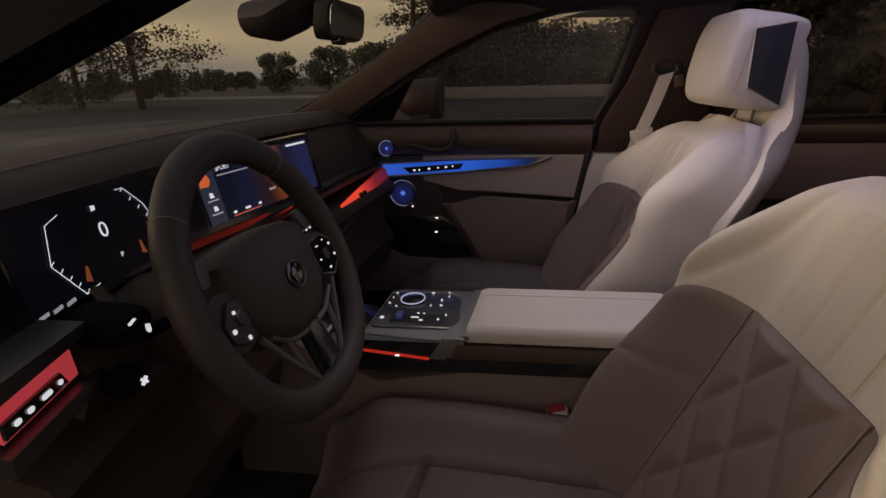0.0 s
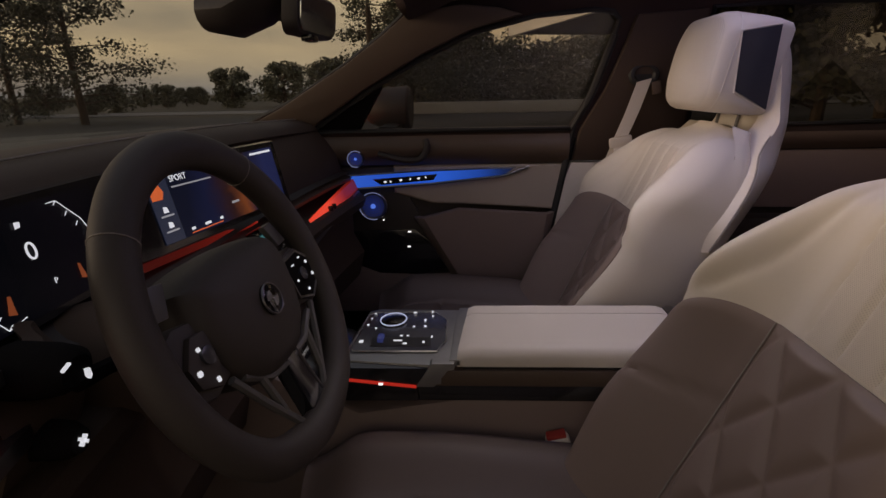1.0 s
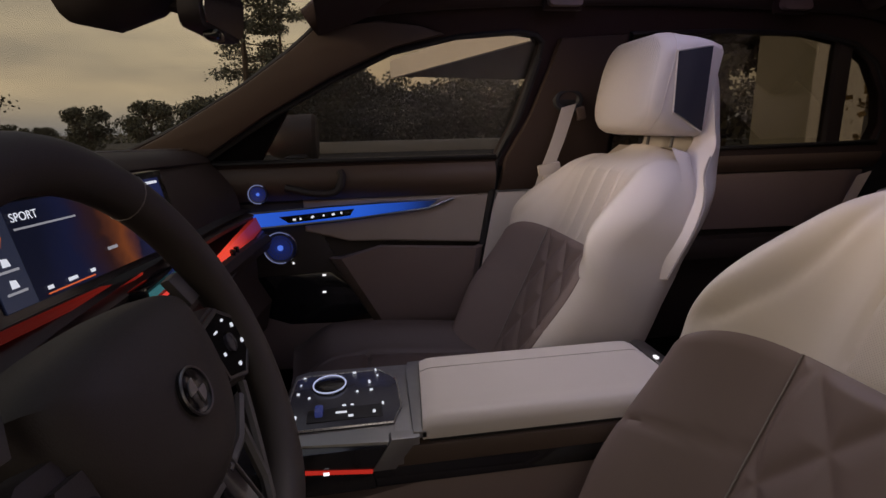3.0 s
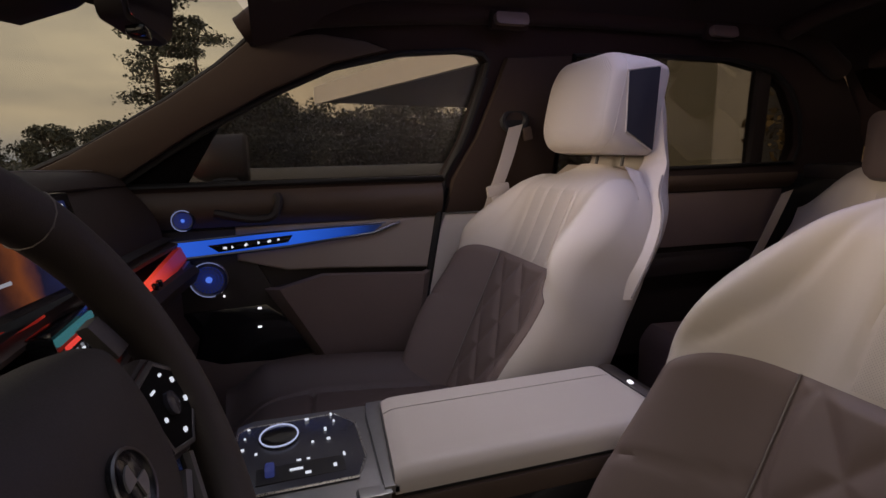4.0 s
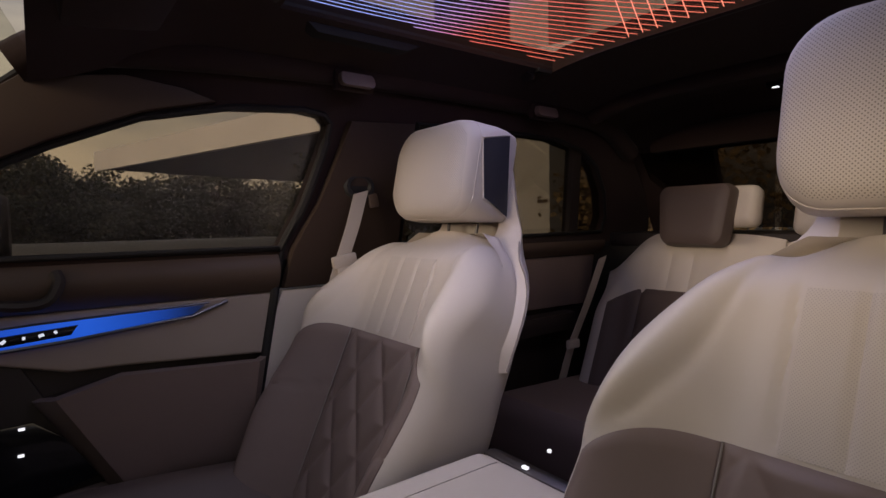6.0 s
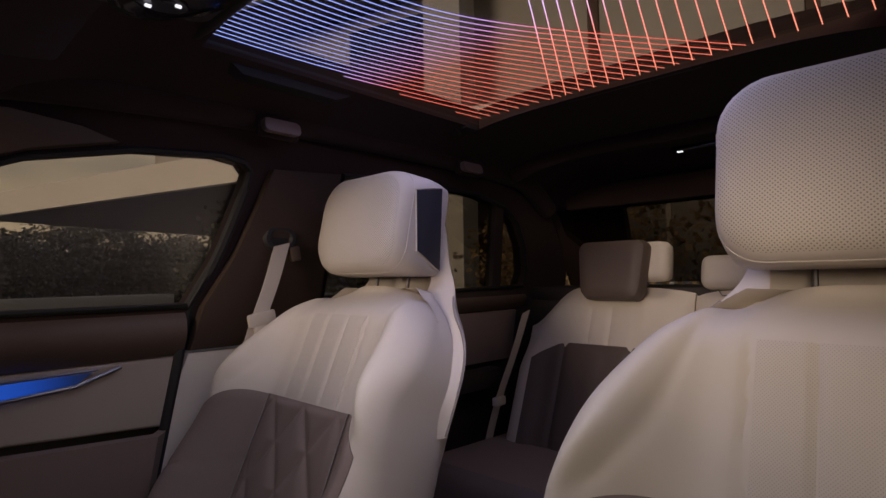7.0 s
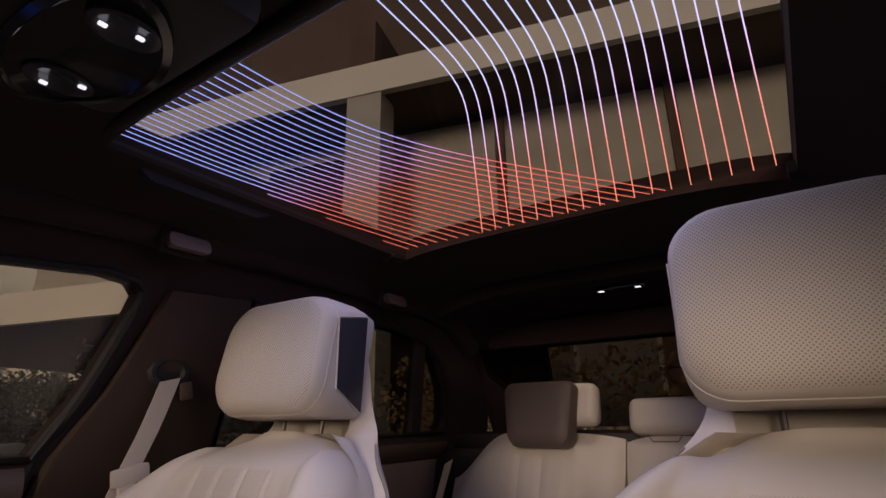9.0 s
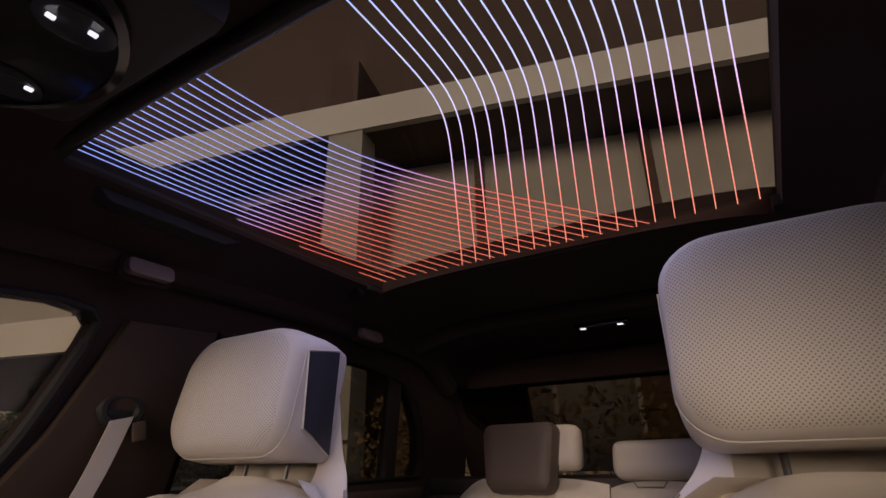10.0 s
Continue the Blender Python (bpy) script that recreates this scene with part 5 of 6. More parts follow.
for q in (0, 180):
    part("emblem_field", prism([(0, 0)] + [(0.0095 * math.cos(radians(a + q)), 0.0095 * math.sin(radians(a + q))) for a in lin(90, 180, 6)], lambda u, v, w: hub_at(u, v - 0.002, w), 0.0276, 0.0265), SATIN, em, "silver quarter field")
part("emblem_ring", tube([hub_at(0.0168 * math.cos(a), 0.0168 * math.sin(a) - 0.002, 0.0265) for a in lin(0, 2 * math.pi * 23 / 24, 24)], 0.0011, 5, closed=True), DARKMETAL, em)


def pod(sg):
    def at(u, v, w):
        return wheel_point(sg * u + 0.004, v - 0.014, w)
    poly = [(0.080, 0.026), (0.118, 0.030), (0.142, 0.014), (0.146, -0.014), (0.112, -0.032), (0.080, -0.022)]
    if sg < 0:
        poly = [(0.096, 0.020), (0.118, 0.022), (0.138, 0.000), (0.134, -0.022), (0.110, -0.032), (0.098, -0.012)]
    part("spoke", prism([(0.07, 0.030), (0.125, 0.036), (0.158, 0.020), (0.160, -0.026), (0.115, -0.040), (0.07, -0.028)], at, 0.0, -0.022, 0.006), WHEEL_LEATHER, wheel, "leather spoke")
    if sg > 0:
        part("pod_frame", tube([at(u, v, 0.004) for u, v in poly], 0.0030, 6, closed=True), DARKMETAL, wheel, "metal frame of the button pod")
    pd = part("button_pod", prism(poly, at, 0.006, -0.004, 0.002), BLACKTRIM if sg > 0 else WHEEL_LEATHER, wheel, "dark button pod")
    part("roller", loft([[at(0.110 + r * math.cos(a), r * math.sin(a), w) for a in lin(0, 2 * math.pi * 13 / 14, 14)] for r, w in ((0.009, 0.005), (0.009, 0.009), (0.006, 0.010))]), PANELDARK, pd)
    marks = ((0.096, 0.016, 0.009, 0.0022), (0.118, 0.020, 0.005, 0.003), (0.131, 0.010, 0.0055, 0.0055), (0.134, -0.008, 0.0055, 0.0055), (0.108, -0.021, 0.006, 0.0045), (0.092, -0.004, 0.004, 0.0045))
    if sg < 0:
        marks = ((0.117, 0.009, 0.006, 0.0055), (0.129, -0.009, 0.008, 0.007), (0.112, -0.024, 0.006, 0.007))
    for u, v, a, b in marks:
        part("button_mark", prism(rounded(0.75 * a, 0.75 * b, 0.25 * min(a, b), 3), lambda p, q, w, u=u, v=v: at(u + p, v + q, w), 0.0072, 0.0060), LABEL_WHITE, pd)
    part("paddle", prism([(0.10, 0.055), (0.140, 0.05), (0.150, 0.0), (0.12, -0.02), (0.09, 0.0)], at, -0.032, -0.040, 0.003), DARKTRIM, wheel, "dark shift paddle")
    part("spoke_trim", prism([(0.098, 0.074), (0.118, 0.076), (0.134, 0.046), (0.112, 0.044)], at, -0.006, -0.014, 0.002), PODGREY, wheel, "grey trim above the spoke")


PODGREY = surf("grey_satin_plastic", (0.10, 0.092, 0.085), 0.5)
pod(1)
pod(-1)
part("lower_spoke", prism([(-0.006, -0.074), (0.024, -0.074), (0.040, -0.150), (0.030, -0.160), (0.000, -0.160)], wp, 0.004, -0.014, 0.004), GLOSS, wheel, "glossy black lower spoke")
part("spoke_edge", tube([wp(0.025, -0.074, 0.004), wp(0.041, -0.152, 0.002)], 0.0016, 6), DARKMETAL, wheel)
for sg in (1, -1):
    for name, pts in (("spoke_arm", ((0.098, -0.050), (0.070, -0.094), (0.030, -0.150))), ("spoke_arm", ((0.082, -0.056), (0.046, -0.078), (0.008, -0.082))), ("spoke_web", ((0.058, -0.072), (0.050, -0.118)))):
        part(name, tube([wp(sg * u + 0.010, v, 0.0) for u, v in pts], 0.0048, 7), PODGREY, wheel, "dark grey strut of the lower spoke")

# ---------------- centre console ----------------
con = thing("centre_console", (0.25, -0.02, 0.30), "centre console with cream arm rest and glossy controls", "console")
AX0, AX1, AY0, AY1 = 0.205, 0.600, -0.128, 0.078
part("base", prism([(-0.30, 0.30), (0.62, 0.30), (0.62, 0.575), (0.20, 0.575), (0.02, 0.545), (-0.10, 0.60), (-0.22, 0.66), (-0.30, 0.66)], lambda u, v, w: (u, -0.125 + w, v), 0.0, 0.20, 0.012), TAUPE, con, "taupe leather console side")


def arm_half(k0, k1, name):
    """One half of the split lid; the cut runs along the car."""
    def fn(u, v, s):
        x = AX0 + (AX1 - AX0) * u
        yy = AY0 + (AY1 - AY0) * (k0 + (k1 - k0) * v)
        k = k0 + (k1 - k0) * v
        e = min(1.0, min(k, 1 - k) / 0.10)
        f = min(1.0, min(u, 1 - u) / 0.05)
        z = 0.672 - 0.016 * (1 - math.sqrt(max(0, 1 - (1 - e) ** 2))) - 0.006 * (1 - f) ** 2
        x += 0.020 * (0.5 - k) * -1 * (1 - u)
        return Vector((x, yy, z if s == 0 else 0.640))
    return part(name, thick(fn, lin(0, 1, 34), lin(0, 1, 22)), CREAM, con, "cream leather arm rest lid")


arm_half(0.0, 0.735, "arm_rest_lid")
arm_half(0.745, 1.0, "arm_rest_lid")
part("lid_gap", box((0.405, -0.025, 0.637), (0.40, 0.202, 0.008), 0.002), RUBBER, con, "black gap below the lid")
part("upper_side", box((0.385, -0.025, 0.6185), (0.47, 0.212, 0.031), 0.005), BROWN, con, "brown leather band below the lid")
part("side_groove", box((0.30, -0.025, 0.588), (0.62, 0.203, 0.030), 0.003), GLOSS, con, "glossy black band along the console")
TOPPOLY = [(0.000, -0.076), (0.008, 0.072), (0.022, 0.084), (0.146, 0.084), (0.172, 0.046), (0.173, -0.046), (0.158, -0.088), (0.006, -0.086)]


def ct(u, v, w):
    return (u, v, 0.643 + w - 0.02 * max(0, 0.08 - u))


part("trim_plate", prism([(-0.01, -0.112), (0.005, 0.100), (0.028, 0.112), (0.222, 0.104), (0.205, 0.02), (0.190, -0.128), (0.16, -0.132)], ct, 0.002, -0.035, 0.004), SATIN, con, "dark brushed metal surround")
cp = part("control_panel", prism(TOPPOLY, ct, 0.006, -0.02, 0.002), PANELDARK, con, "glossy black control panel")
part("panel_edge", tube([ct(u, v, 0.005) for u, v in TOPPOLY], 0.0018, 6, closed=True), CHROME, con, "bright metal edge")
part("metal_wrap", prism([(0.182, -0.128), (0.200, -0.128), (0.216, 0.06), (0.222, 0.098), (0.196, 0.096), (0.190, 0.06)], ct, 0.010, 0.0, 0.002), SATIN, con, "satin metal strap before the lid")
part("metal_wrap", prism([(0.152, 0.650), (0.190, 0.650), (0.156, 0.605), (0.124, 0.605)], lambda u, v, w: (u, -0.1365 + w, v), 0.0, 0.02, 0.002), SATIN, con, "satin metal strap down the console's side")
part("controller_ring", tube([ct(0.064 + 0.026 * math.cos(a), 0.040 + 0.031 * math.sin(a), 0.0095) for a in lin(0, 2 * math.pi * 31 / 32, 32)], 0.0012, 6, closed=True), glow("ring_light", (0.62, 0.70, 1.0), 0.6), cp, "white lit controller ring")
part("controller_knob", loft([[ct(0.064 + r * math.cos(a), 0.040 + 1.2 * r * math.sin(a), w) for a in lin(0, 2 * math.pi * 31 / 32, 32)] for r, w in ((0.028, 0.004), (0.0272, 0.008), (0.0235, 0.0092), (0.001, 0.008))]), GLOSS, cp, "round black controller")
for u, v, a, b in ((0.022, 0.075, 0.006, 0.004), (0.018, 0.05, 0.004, 0.004), (0.016, 0.02, 0.006, 0.006), (0.034, 0.004, 0.005, 0.005), (0.104, 0.078, 0.008, 0.006), (0.140, 0.082, 0.004, 0.010), (0.142, 0.060, 0.004, 0.006), (0.128, 0.040, 0.005, 0.012), (0.108, 0.010, 0.005, 0.005), (0.130, 0.012, 0.007, 0.006), (0.016, -0.052, 0.010, 0.012), (0.084, -0.050, 0.022, 0.005), (0.098, -0.062, 0.010, 0.006), (0.088, -0.030, 0.008, 0.003), (0.100, -0.030, 0.006, 0.003), (0.132, -0.056, 0.006, 0.008), (0.146, -0.034, 0.004, 0.010)):
    part("key_mark", prism(rounded(0.75 * a, 0.75 * b, 0.0011, 2), lambda p, q, w, u=u, v=v: ct(u + p, v + q, w), 0.0080, 0.0062), LABEL_WHITE, cp)
part("lever_slot", box((0.09, -0.052, 0.648), (0.11, 0.036, 0.003), 0.001), RUBBER, cp)
part("drive_lever", box((0.052, -0.048, 0.654), (0.012, 0.022, 0.010), 0.003), glow("lever_light", (0.06, 0.08, 0.30), 0.3), cp, "blue lit drive lever")
part("light_line", box((0.058, -0.1355, 0.6125), (0.135, 0.005, 0.0048), 0.0018, (0, 6.0, 0)), glow("console_red_light", (1.0, 0.05, 0.03), 0.36), con, "red lit line on the console's side")
part("led", box((0.064, -0.1385, 0.6118), (0.008, 0.003, 0.004), 0.001), LED_WHITE, con)
part("front_side", prism([(-0.04, 0.574), (0.13, 0.576), (0.125, 0.604), (0.155, 0.640), (-0.02, 0.640)], lambda u, v, w: (u, -0.134 + w, v), 0.0, 0.05, 0.005), GLOSS, con, "glossy dark console flank")
tray = part("front_tray", box((-0.11, 0.0, 0.605), (0.17, 0.21, 0.03), 0.012, (0, 14, 0)), GLOSS, con, "glossy lid of the front tray")
part("tray_line", box((-0.09, 0.0, 0.628), (0.006, 0.20, 0.004), 0.001, (0, 14, 0)), CHROME, tray)
part("rear_end", box((0.615, -0.025, 0.625), (0.03, 0.20, 0.09), 0.012), DARKMETAL, con, "dark metal end of the console")
part("led", box((0.603, -0.018, 0.674), (0.006, 0.010, 0.004), 0.001), LED_WHITE, con)

# small light in the rear footwell
solid("footwell_lamp", box((0.80, 0.11, 0.60), (0.006, 0.006, 0.006), 0.001), LED_WHITE, "small white light behind the seat", "lamp", "thing")

# ---------------- rear bench ----------------
bench = thing("rear_bench", (1.55, CY, 0.30), "cream and taupe leather rear bench with pillow headrest", "rear bench")
RLEAN = radians(22)
RU = Vector((math.sin(RLEAN), 0, math.cos(RLEAN)))
RF = Vector((-math.cos(RLEAN), 0, math.sin(RLEAN)))


def rear_back(y0, y1, top, x0, bulge=0.03, side=0.0):
    def fn(u, v, s):
        k = 2 * u - 1
        e = 1 - abs(k) ** 4
        out = k if y0 > -0.1 else -k
        z = -0.02 + (top + 0.012 - 0.02 * abs(k) ** 3 - (0.13 * smooth_step(0.30, 1.0, out) ** 1.6 if y1 - y0 > 0.3 else 0.0)) * v
        w = bulge * e ** 0.5 * (1 - smooth_step(0.86, 1.0, v) ** 2) + side * smooth_step(0.55, 0.85, abs(k)) * (1 - smooth_step(0.6, 0.9, v))
        for q in (-0.42, -0.14, 0.14, 0.42) if y1 - y0 > 0.3 else (0.0,):
            w += groove((k - q) * (y1 - y0) / 2, 0.005, 0.008) * smooth_step(0.0, 0.05, v) * (1 - smooth_step(0.85, 0.95, v))
        return Vector((x0, y0 + (y1 - y0) * u, 0.46)) + z * RU + (w if s == 0 else -0.10) * RF
    return fn


for y0, y1 in ((0.060, 0.610), (2 * CY - 0.610, -0.21)):
    part("backrest", thick(rear_back(y0, y1, 0.57, 1.545, 0.035, 0.03), lin(0, 1, 40), lin(0, 1, 30)), CREAM, bench, "cream leather rear backrest")
    f0 = rear_back(y0, y1, 0.57, 1.545, 0.035, 0.03)
    part("lower_panel", thick(lambda u, v, s, f0=f0: f0(0.10 + 0.80 * u, 0.04 + 0.60 * v, 0) + (0.006 * (1 - max(smooth_step(0.9, 1, abs(2 * u - 1)), smooth_step(0.94, 1, v))) if s == 0 else -0.01) * RF, lin(0, 1, 34), lin(0, 1, 22)), DARKENED_TAUPE, bench, "taupe leather panel, darkened for its shade")
part("middle_backrest", thick(rear_back(-0.205, 0.055, 0.56, 1.54, 0.025), lin(0, 1, 16), lin(0, 1, 16)), CREAM, bench, "cream leather middle backrest")
part("middle_headrest", box((1.765, -0.078, 1.02), (0.09, 0.238, 0.10), 0.032, (0, 14, 0), 4), CREAM, bench, "low cream leather middle headrest")
part("flap", tube([(1.715, -0.012, 0.974), (1.713, -0.022, 0.958), (1.712, -0.088, 0.958), (1.714, -0.098, 0.972)], 0.002, 6), SEAM, bench, "outline of a small flap")
for yc_, lbl in ((0.285, "soft taupe pillow headrest, darkened for its shade"), (2 * CY - 0.285, "soft taupe pillow headrest, darkened for its shade")):
    prof = [(0.052, 0.15, 0.11, 0.04), (0.050, 0.195, 0.155, 0.035), (0.040, 0.222, 0.180, 0.032), (0.015, 0.234, 0.190, 0.030), (-0.015, 0.230, 0.188, 0.030), (-0.03, 0.21, 0.17, 0.03)]
    hb = Vector((1.685, yc_, 1.033))
    part("pillow_headrest", loft([[hb + Vector((0, u * (1 - 0.16 * (0.09 - v) / 0.18), 0)) + v * Vector((0.17, 0, 0.985)) + d * Vector((-0.985, 0, 0.17)) for u, v in rounded(w, h, r, 6)] for d, w, h, r in prof]), DARKENED_TAUPE, bench, lbl)
    part("headrest_core", box((1.735, yc_ - 0.05, 1.06), (0.07, 0.225, 0.125), 0.03, (0, 10, 0), 3), CREAM, bench, "cream headrest core")
part("seat_pad", thick(lambda u, v, s: Vector((1.14 + 0.46 * u, CY + v * 0.66, 0.50 - 0.02 * u - 0.05 * smooth_step(0.1, 0, u) ** 2 + groove(abs(v) - 0.2, 0.01, 0.01) if s == 0 else 0.30)), lin(0, 1, 24), lin(-1, 1, 50)), TAUPE, bench, "taupe leather rear seat pad")
rb = thing("rear_seat_belt", (1.50, 0.60, 0.5), "pale webbing belt before the rear backrest", "seat belt")
part("webbing", strap(spline([(1.60, 0.57, 0.90), (1.565, 0.60, 0.76), (1.53, 0.645, 0.60), (1.50, 0.67, 0.46)], 5), 0.045), BELT, rb)
part("tongue", box((1.525, 0.638, 0.60), (0.055, 0.02, 0.03), 0.006), BELT, rb)

# ---------------- outside ----------------
ASPHALT = surf("asphalt", (0.042, 0.037, 0.032), 0.9, var=0.25, big=0.4, fine=60, bump=0.5, depth=0.01)
GRASS = surf("rough_grass", (0.060, 0.050, 0.032), 1.0, var=0.35, big=0.5, fine=25, bump=0.7, depth=0.04)
CONCRETE = surf("pale_concrete", (0.42, 0.40, 0.37), 0.85, var=0.12, big=1.2, fine=90, bump=0.3, depth=0.004)
PLASTER = surf("pale_plaster", (0.78, 0.74, 0.66), 0.85, var=0.08, big=0.8, fine=70, bump=0.25, depth=0.004)
CLADDING = surf("grey_cladding", (0.46, 0.43, 0.38), 0.8, var=0.12, big=1.5, fine=60, bump=0.3, depth=0.004)
REDWOOD = surf("red_brown_wood", (0.10, 0.058, 0.040), 0.75, var=0.25, big=3, fine=80, bump=0.3, depth=0.003)
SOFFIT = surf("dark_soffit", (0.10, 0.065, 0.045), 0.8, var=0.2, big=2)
BARK = surf("bark", (0.085, 0.060, 0.042), 0.95, var=0.3, big=5, fine=60, bump=0.8, depth=0.02)
LEAF = surf("leaves", (0.085, 0.082, 0.048), 0.8, var=0.3, big=0.7, fine=20, bump=0.0, island=0.9)
NEEDLE = surf("pine_needles", (0.068, 0.068, 0.042), 0.8, var=0.3, big=0.8, fine=20, bump=0.0, island=0.9)
WINDOW_DARK = surf("dark_window", (0.03, 0.032, 0.035), 0.3, var=0.05, bump=0.0, spec=0.15)

solid("ground", sheet(lambda u, v: Vector((u, v, 0.02 * math.sin(u * 0.13) * math.cos(v * 0.11) if abs(u) + abs(v) > 30 else 0.0)), lin(-400, 400, 41), lin(-400, 400, 41)), GRASS, "dusky ground reaching to the horizon", "ground")
solid("pavement", box((0.0, 0.0, 0.004), (34, 46, 0.02), 0.0), ASPHALT, "dark asphalt round the parked car", "pavement")
solid("road", box((-6, 28.5, 0.03), (60, 4.0, 0.06), 0.02), surf("worn_road", (0.17, 0.155, 0.135), 0.9, var=0.2, big=0.3, fine=40, bump=0.4, depth=0.01), "pale strip of road beyond the lawn", "road")
solid("low_wall", box((2.5, 24.0, 0.25), (13, 0.35, 0.5), 0.03), CONCRETE, "low pale garden wall beyond the asphalt", "wall")


def leaf_cloud(bm, rng, centre, rad, n, size):
    for _ in range(n):
        d = Vector((rng.gauss(0, 1), rng.gauss(0, 1), rng.gauss(0, 1))).normalized() * rng.random() ** 0.4
        p = Vector(centre) + Vector((d.x * rad[0], d.y * rad[1], d.z * rad[2]))
        a = Vector((rng.gauss(0, 1), rng.gauss(0, 1), rng.gauss(0, 0.6))).normalized()
        b = a.cross(Vector((rng.gauss(0, 1), rng.gauss(0, 1), rng.gauss(0, 1)))).normalized()
        s = size * rng.uniform(0.5, 1.3)
        vs = [bm.verts.new(p + s * (x * a + y * b)) for x, y in ((-0.5, -0.1), (0.0, -0.42), (0.5, 0.05), (0.1, 0.4))]
        bm.faces.new(vs)


def leaf_part(name, cloud_fn, mat, parent, label):
    bm = bmesh.new()
    cloud_fn(bm)
    o = ORIGIN[parent.name]
    for v in bm.verts:
        v.co -= o
    me = bpy.data.meshes.new(name)
    bm.to_mesh(me)
    bm.free()
    me.materials.append(mat)
    ob = new(name, me)
    ob.parent = parent
    return tagged(ob, label)


def pine(x, y, h, seed, lean=0.0):
    rng = random.Random(seed)
    t = thing("pine_tree", (x, y, 0), "tall dark pine with an open, uneven crown", "tree", "pines")
    trunk = [(x + lean * k * h + 0.05 * math.sin(5 * k + seed), y + 0.05 * math.cos(4 * k), h * k) for k in lin(0, 1, 9)]
    part("trunk", tube(trunk, [0.02 * h * (1.05 - k) + 0.02 for k in lin(0, 1, 9)], 8), BARK, t)
    limbs, tips = bmesh.new(), []
    for i in range(36):
        k = 0.12 + 0.86 * i / 35
        base = Vector((x + lean * k * h, y, h * k))
        a = rng.uniform(0, 6.28)
        L = h * (0.34 * (1.15 - k) + 0.05) * rng.uniform(0.55, 1.3) + 0.25
        tip = base + Vector((math.cos(a) * L, math.sin(a) * L, L * rng.uniform(-0.15, 0.3)))
        tube([base, (base + tip) / 2 + Vector((0, 0, 0.04 * L)), tip], [0.03, 0.02, 0.008], 5, bm=limbs)
        tips.append((base, tip, L))
    part("limbs", limbs, BARK, t)

    def cloud(bm):
        for base, tip, L in tips:
            for f in (0.5, 0.75, 1.0):
                leaf_cloud(bm, rng, base.lerp(tip, f), (0.30 * L + 0.12, 0.30 * L + 0.12, 0.12 * L + 0.09), 84, 0.13)
    leaf_part("crown", cloud, NEEDLE, t, "clumps of dark needles with gaps")
    return t


def round_tree(x, y, h, w, seed):
    rng = random.Random(seed)
    t = thing("broadleaf_tree", (x, y, 0), "bushy dark broadleaf tree with an uneven crown", "tree", "broadleaf trees")
    part("trunk", tube([(x, y, 0), (x + 0.1, y, h * 0.3), (x, y + 0.1, h * 0.7)], [0.16, 0.12, 0.05], 8), BARK, t)
    limbs, blobs = bmesh.new(), []
    for i in range(24):
        a, k = rng.uniform(0, 6.28), rng.uniform(0.10, 0.92)
        r = w * 0.5 * math.sqrt(max(0.40, 1 - (2 * k - 1.05) ** 2)) * rng.uniform(0.45, 0.95)
        c = Vector((x + r * math.cos(a), y + r * math.sin(a), h * k))
        tube([(x, y, h * min(0.6, k * 0.7)), c], [0.05, 0.015], 5, bm=limbs)
        blobs.append(c)
    part("limbs", limbs, BARK, t)

    def cloud(bm):
        for c in blobs:
            q = rng.uniform(0.16, 0.26)
            leaf_cloud(bm, rng, c, (w * q, w * q, h * q * 0.75), 220, 0.17)
    leaf_part("crown", cloud, LEAF, t, "crown of many small dark leaves")
    return t


def polar(az, d):
    return 0.2 + d * math.sin(radians(az)), -0.9 + d * math.cos(radians(az))


pine_a = pine(*polar(-36, 25), 6.4, 3)
pine_b = pine(*polar(-48, 24), 7.4, 8, 0.03)
pine_c = pine(*polar(-10, 24), 7.6, 5)
pine_d = pine(*polar(32, 12), 4.8, 11)
copy_thing(pine_a, pose(*polar(-40.5, 28), 0, 0, 0, 70))
copy_thing(pine_c, pose(*polar(-6.5, 30), 0, 0, 0, 140))
copy_thing(pine_b, pose(*polar(36, 17), 0, 0, 0, 200))
copy_thing(pine_d, pose(*polar(28, 19), 0, 0, 0, 100))
rt = [round_tree(*polar(-23.5, 44), 2.8, 3.1, 1), round_tree(*polar(-18.7, 42), 3.1, 3.5, 2), round_tree(*polar(-6, 30), 4.0, 4.2, 3), round_tree(*polar(2, 31), 4.4, 4.4, 4)]
rnd = random.Random(12)
for i, (az, d) in enumerate(((-14, 40), (-8, 33), (-3, 32), (0, 36), (5, 33), (8, 30), (11, 32), (14, 29), (17, 31), (20, 28), (23, 30), (-50, 40), (-54, 45), (-58, 40), (27, 26), (-1, 28), (6, 27))):
    copy_thing(rt[(i * 7 + 1) % 4], pose(*polar(az, d), 0, 0, 0, rnd.uniform(0, 360)))

# low trees of several sizes far off
for az, d, k in ((-33.5, 40, 0.62), (-31.0, 56, 0.55), (-29.4, 52, 0.66), (-27.6, 55, 0.52), (-26.4, 60, 0.60), (-38.5, 38, 0.60), (-35.0, 36, 0.45), (-43, 36, 0.7)):
    copy_thing(rt[int(d) % 2], pose(*polar(az, d), 0, 0, 0, d * 37) @ Matrix.Scale(k, 4))

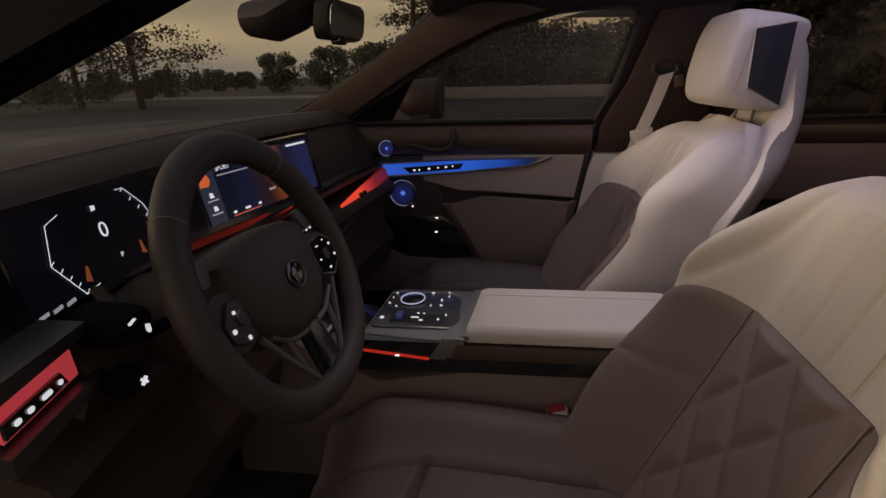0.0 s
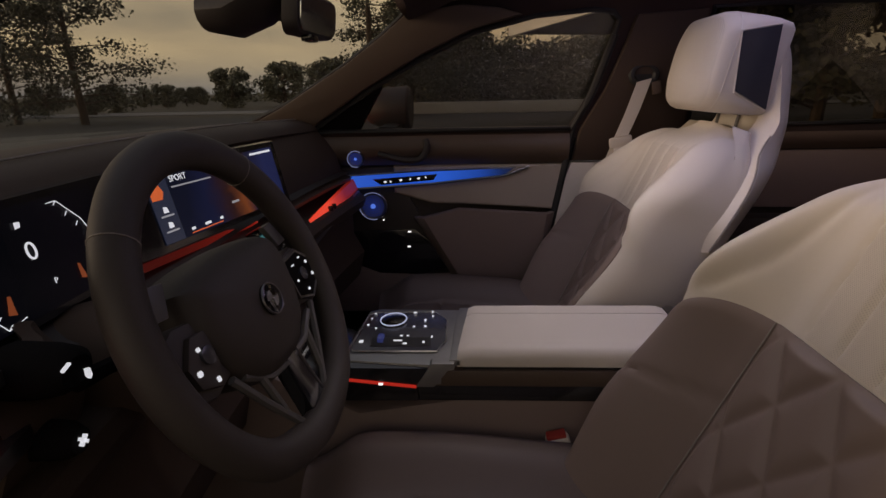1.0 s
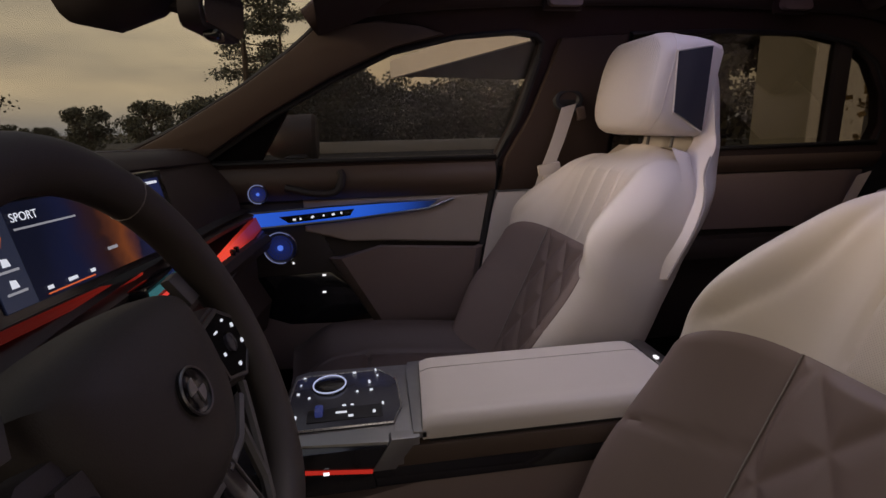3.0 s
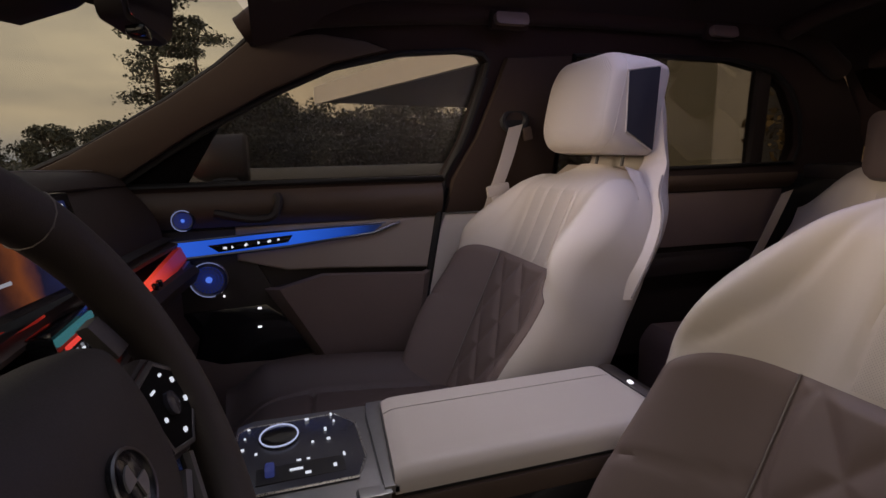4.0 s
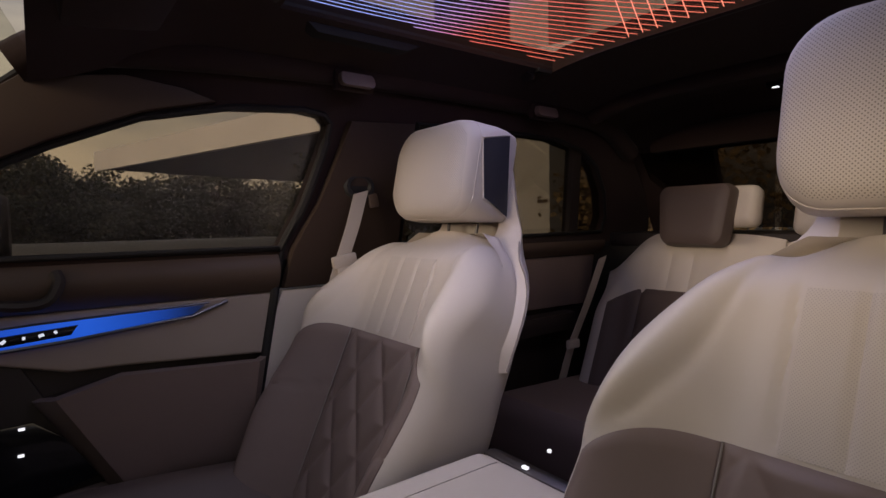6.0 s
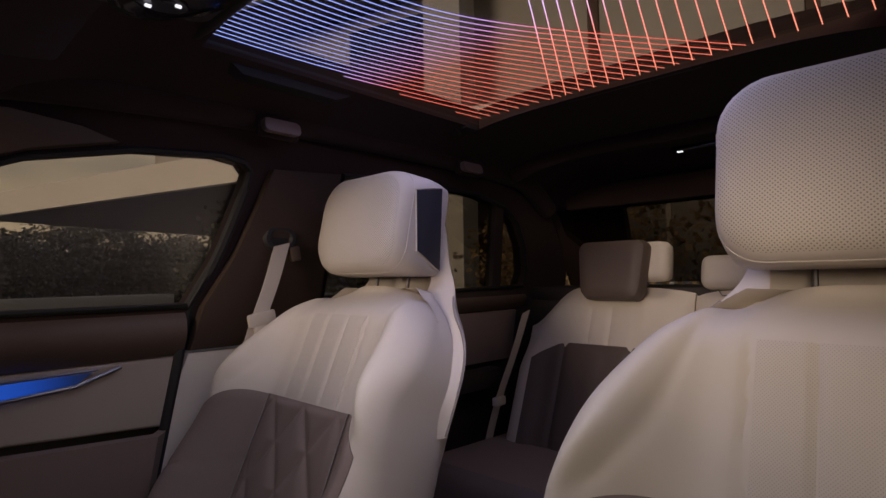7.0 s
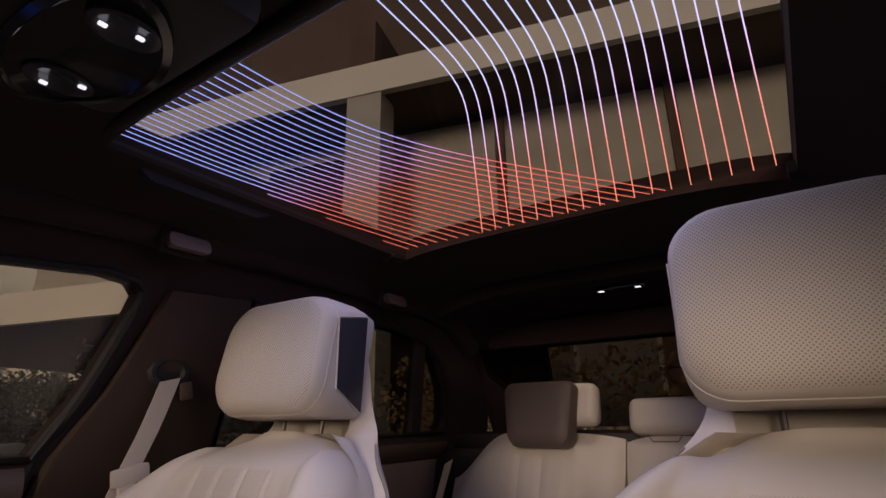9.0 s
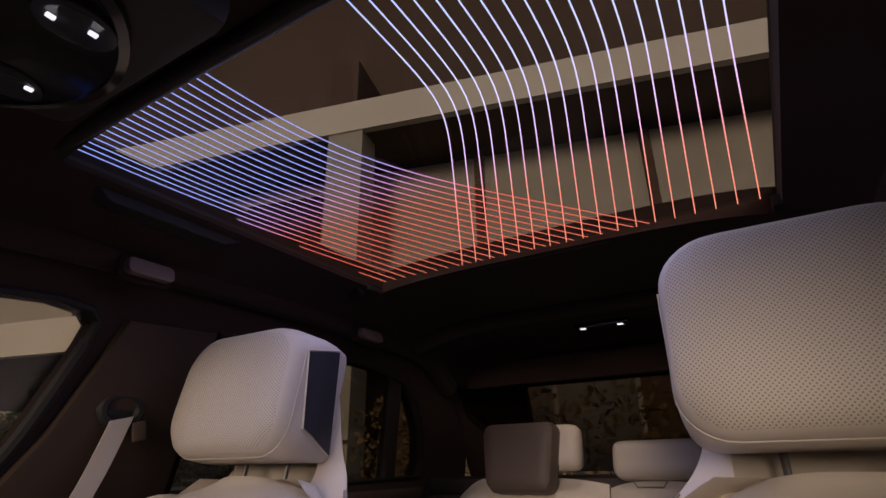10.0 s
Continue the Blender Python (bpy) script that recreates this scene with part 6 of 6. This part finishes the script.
# far woods as one belt of leaves
fw = bmesh.new()
rng = random.Random(4)
for i in range(80):
    az = -80 + 120 * i / 79
    d = rng.uniform(62, 78)
    x, y = polar(az, d)
    leaf_cloud(fw, rng, (x, y, rng.uniform(0.1, 0.6)), (1.9, 1.9, rng.uniform(0.3, 0.9)), 90, 0.38)
me = bpy.data.meshes.new("far_woods")
fw.to_mesh(me)
fw.free()
me.materials.append(LEAF)
tagged(new("far_woods", me), "belt of dark woods along the horizon", "woods", kind="stuff")
hedge = bmesh.new()
for i in range(70):
    x, y = polar(-13 + 41 * i / 69, 33 + rng.uniform(-1.5, 1.5))
    leaf_cloud(hedge, rng, (x, y, rng.uniform(0.6, 1.5)), (1.3, 1.2, 1.0), 150, 0.20)
me = bpy.data.meshes.new("hedge")
hedge.to_mesh(me)
hedge.free()
me.materials.append(LEAF)
tagged(new("hedge", me), "dense dark shrubs below the trees", "shrubs", kind="stuff")

shrubs = bmesh.new()
for i in range(40):
    leaf_cloud(shrubs, rng, (4.6 + rng.uniform(-0.4, 0.4), -3.4 + 6.2 * i / 39, rng.uniform(0.5, 1.75)), (0.5, 0.4, 0.45), 260, 0.06)
me = bpy.data.meshes.new("shrubs")
shrubs.to_mesh(me)
shrubs.free()
me.materials.append(surf("golden_leaves", (0.16, 0.105, 0.04), 0.8, var=0.3, big=2, fine=20, bump=0.0, island=0.9))
tagged(new("shrubs", me), "golden brown shrubs behind the car", "shrubs", kind="stuff")

# the house behind the car: its front runs across, with two pale balcony edges
house = thing("house", (6.5, 0, 0), "modern house with pale balcony edges and dark recesses", "house")
HD = Vector((-0.26, 0.9656, 0))
HN = Vector((-0.9656, -0.26, 0))
HO = Vector((6.45, -0.6, 0))


def hp(s, z, w):
    """House axes: s along the front, z up, w towards the car."""
    return HO + s * HD + w * HN + Vector((0, 0, z))


def hbox(s0, s1, z0, z1, w0, w1):
    bm = bmesh.new()
    loft([[hp(s, z, w) for z, w in ((z0, w0), (z0, w1), (z1, w1), (z1, w0))] for s in (s0, s1)], bm=bm)
    return bm


part("wall", hbox(-14, 6.2, 0.0, 2.66, -1.6, -1.3), REDWOOD, house, "red-brown ground floor wall")
part("wall", hbox(-14, 13, 3.20, 5.62, -1.6, -1.3), CLADDING, house, "grey upper wall")
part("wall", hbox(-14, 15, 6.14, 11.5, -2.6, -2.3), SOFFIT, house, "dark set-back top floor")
part("balcony_edge", hbox(-14, 19, 2.66, 3.20, -0.12, 0.0), PLASTER, house, "pale lower balcony edge")
part("balcony_edge", hbox(-14, 14, 5.62, 6.14, -0.12, 0.0), PLASTER, house, "pale upper balcony edge")
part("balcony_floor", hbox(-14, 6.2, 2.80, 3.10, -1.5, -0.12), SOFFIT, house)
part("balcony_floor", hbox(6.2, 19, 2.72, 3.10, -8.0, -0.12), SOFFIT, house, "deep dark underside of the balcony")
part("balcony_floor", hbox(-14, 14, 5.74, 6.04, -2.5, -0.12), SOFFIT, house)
part("pier", hbox(5.30, 6.05, 0.0, 2.66, -0.6, -0.14), surf("olive_render", (0.20, 0.185, 0.14), 0.85, var=0.12, big=1.0, fine=70, bump=0.3, depth=0.004), house, "olive grey wall pier under the balcony")
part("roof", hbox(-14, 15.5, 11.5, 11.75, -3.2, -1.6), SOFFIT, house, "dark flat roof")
for s in (-10.5, -3.2, 4.75):
    part("column", hbox(s, s + 0.55, 0.0, 5.64, -0.50, -0.03), CLADDING, house, "pale square column")
for s0 in (-12, -8.6, -5.2, -1.8, 1.4):
    w_ = part("window", hbox(s0, s0 + 2.0, 0.25, 2.3, -1.31, -1.26), WINDOW_DARK, house, "dark tall window")
    part("frame", hbox(s0 - 0.06, s0, 0.2, 2.35, -1.31, -1.20), CONCRETE, w_)
    part("frame", hbox(s0 + 0.97, s0 + 1.03, 0.25, 2.3, -1.26, -1.21), CONCRETE, w_)
for s_ in (-7.4, -4.6, -1.9, 0.7, 3.2):
    part("wall_post", hbox(s_, s_ + 0.14, 3.20, 5.64, -1.3, -1.18), REDWOOD, house, "brown upright post")
for s0 in (-12, 5.9, 9.4):
    w_ = part("window", hbox(s0, s0 + 1.6, 3.30, 5.35, -1.31, -1.26), WINDOW_DARK, house, "dark upper window")
    part("frame", hbox(s0 - 0.06, s0, 3.25, 5.40, -1.31, -1.20), REDWOOD, w_)
part("chimney_block", hbox(5.2, 7.4, 6.1, 7.6, -1.9, -0.7), REDWOOD, house, "red-brown block on the balcony")
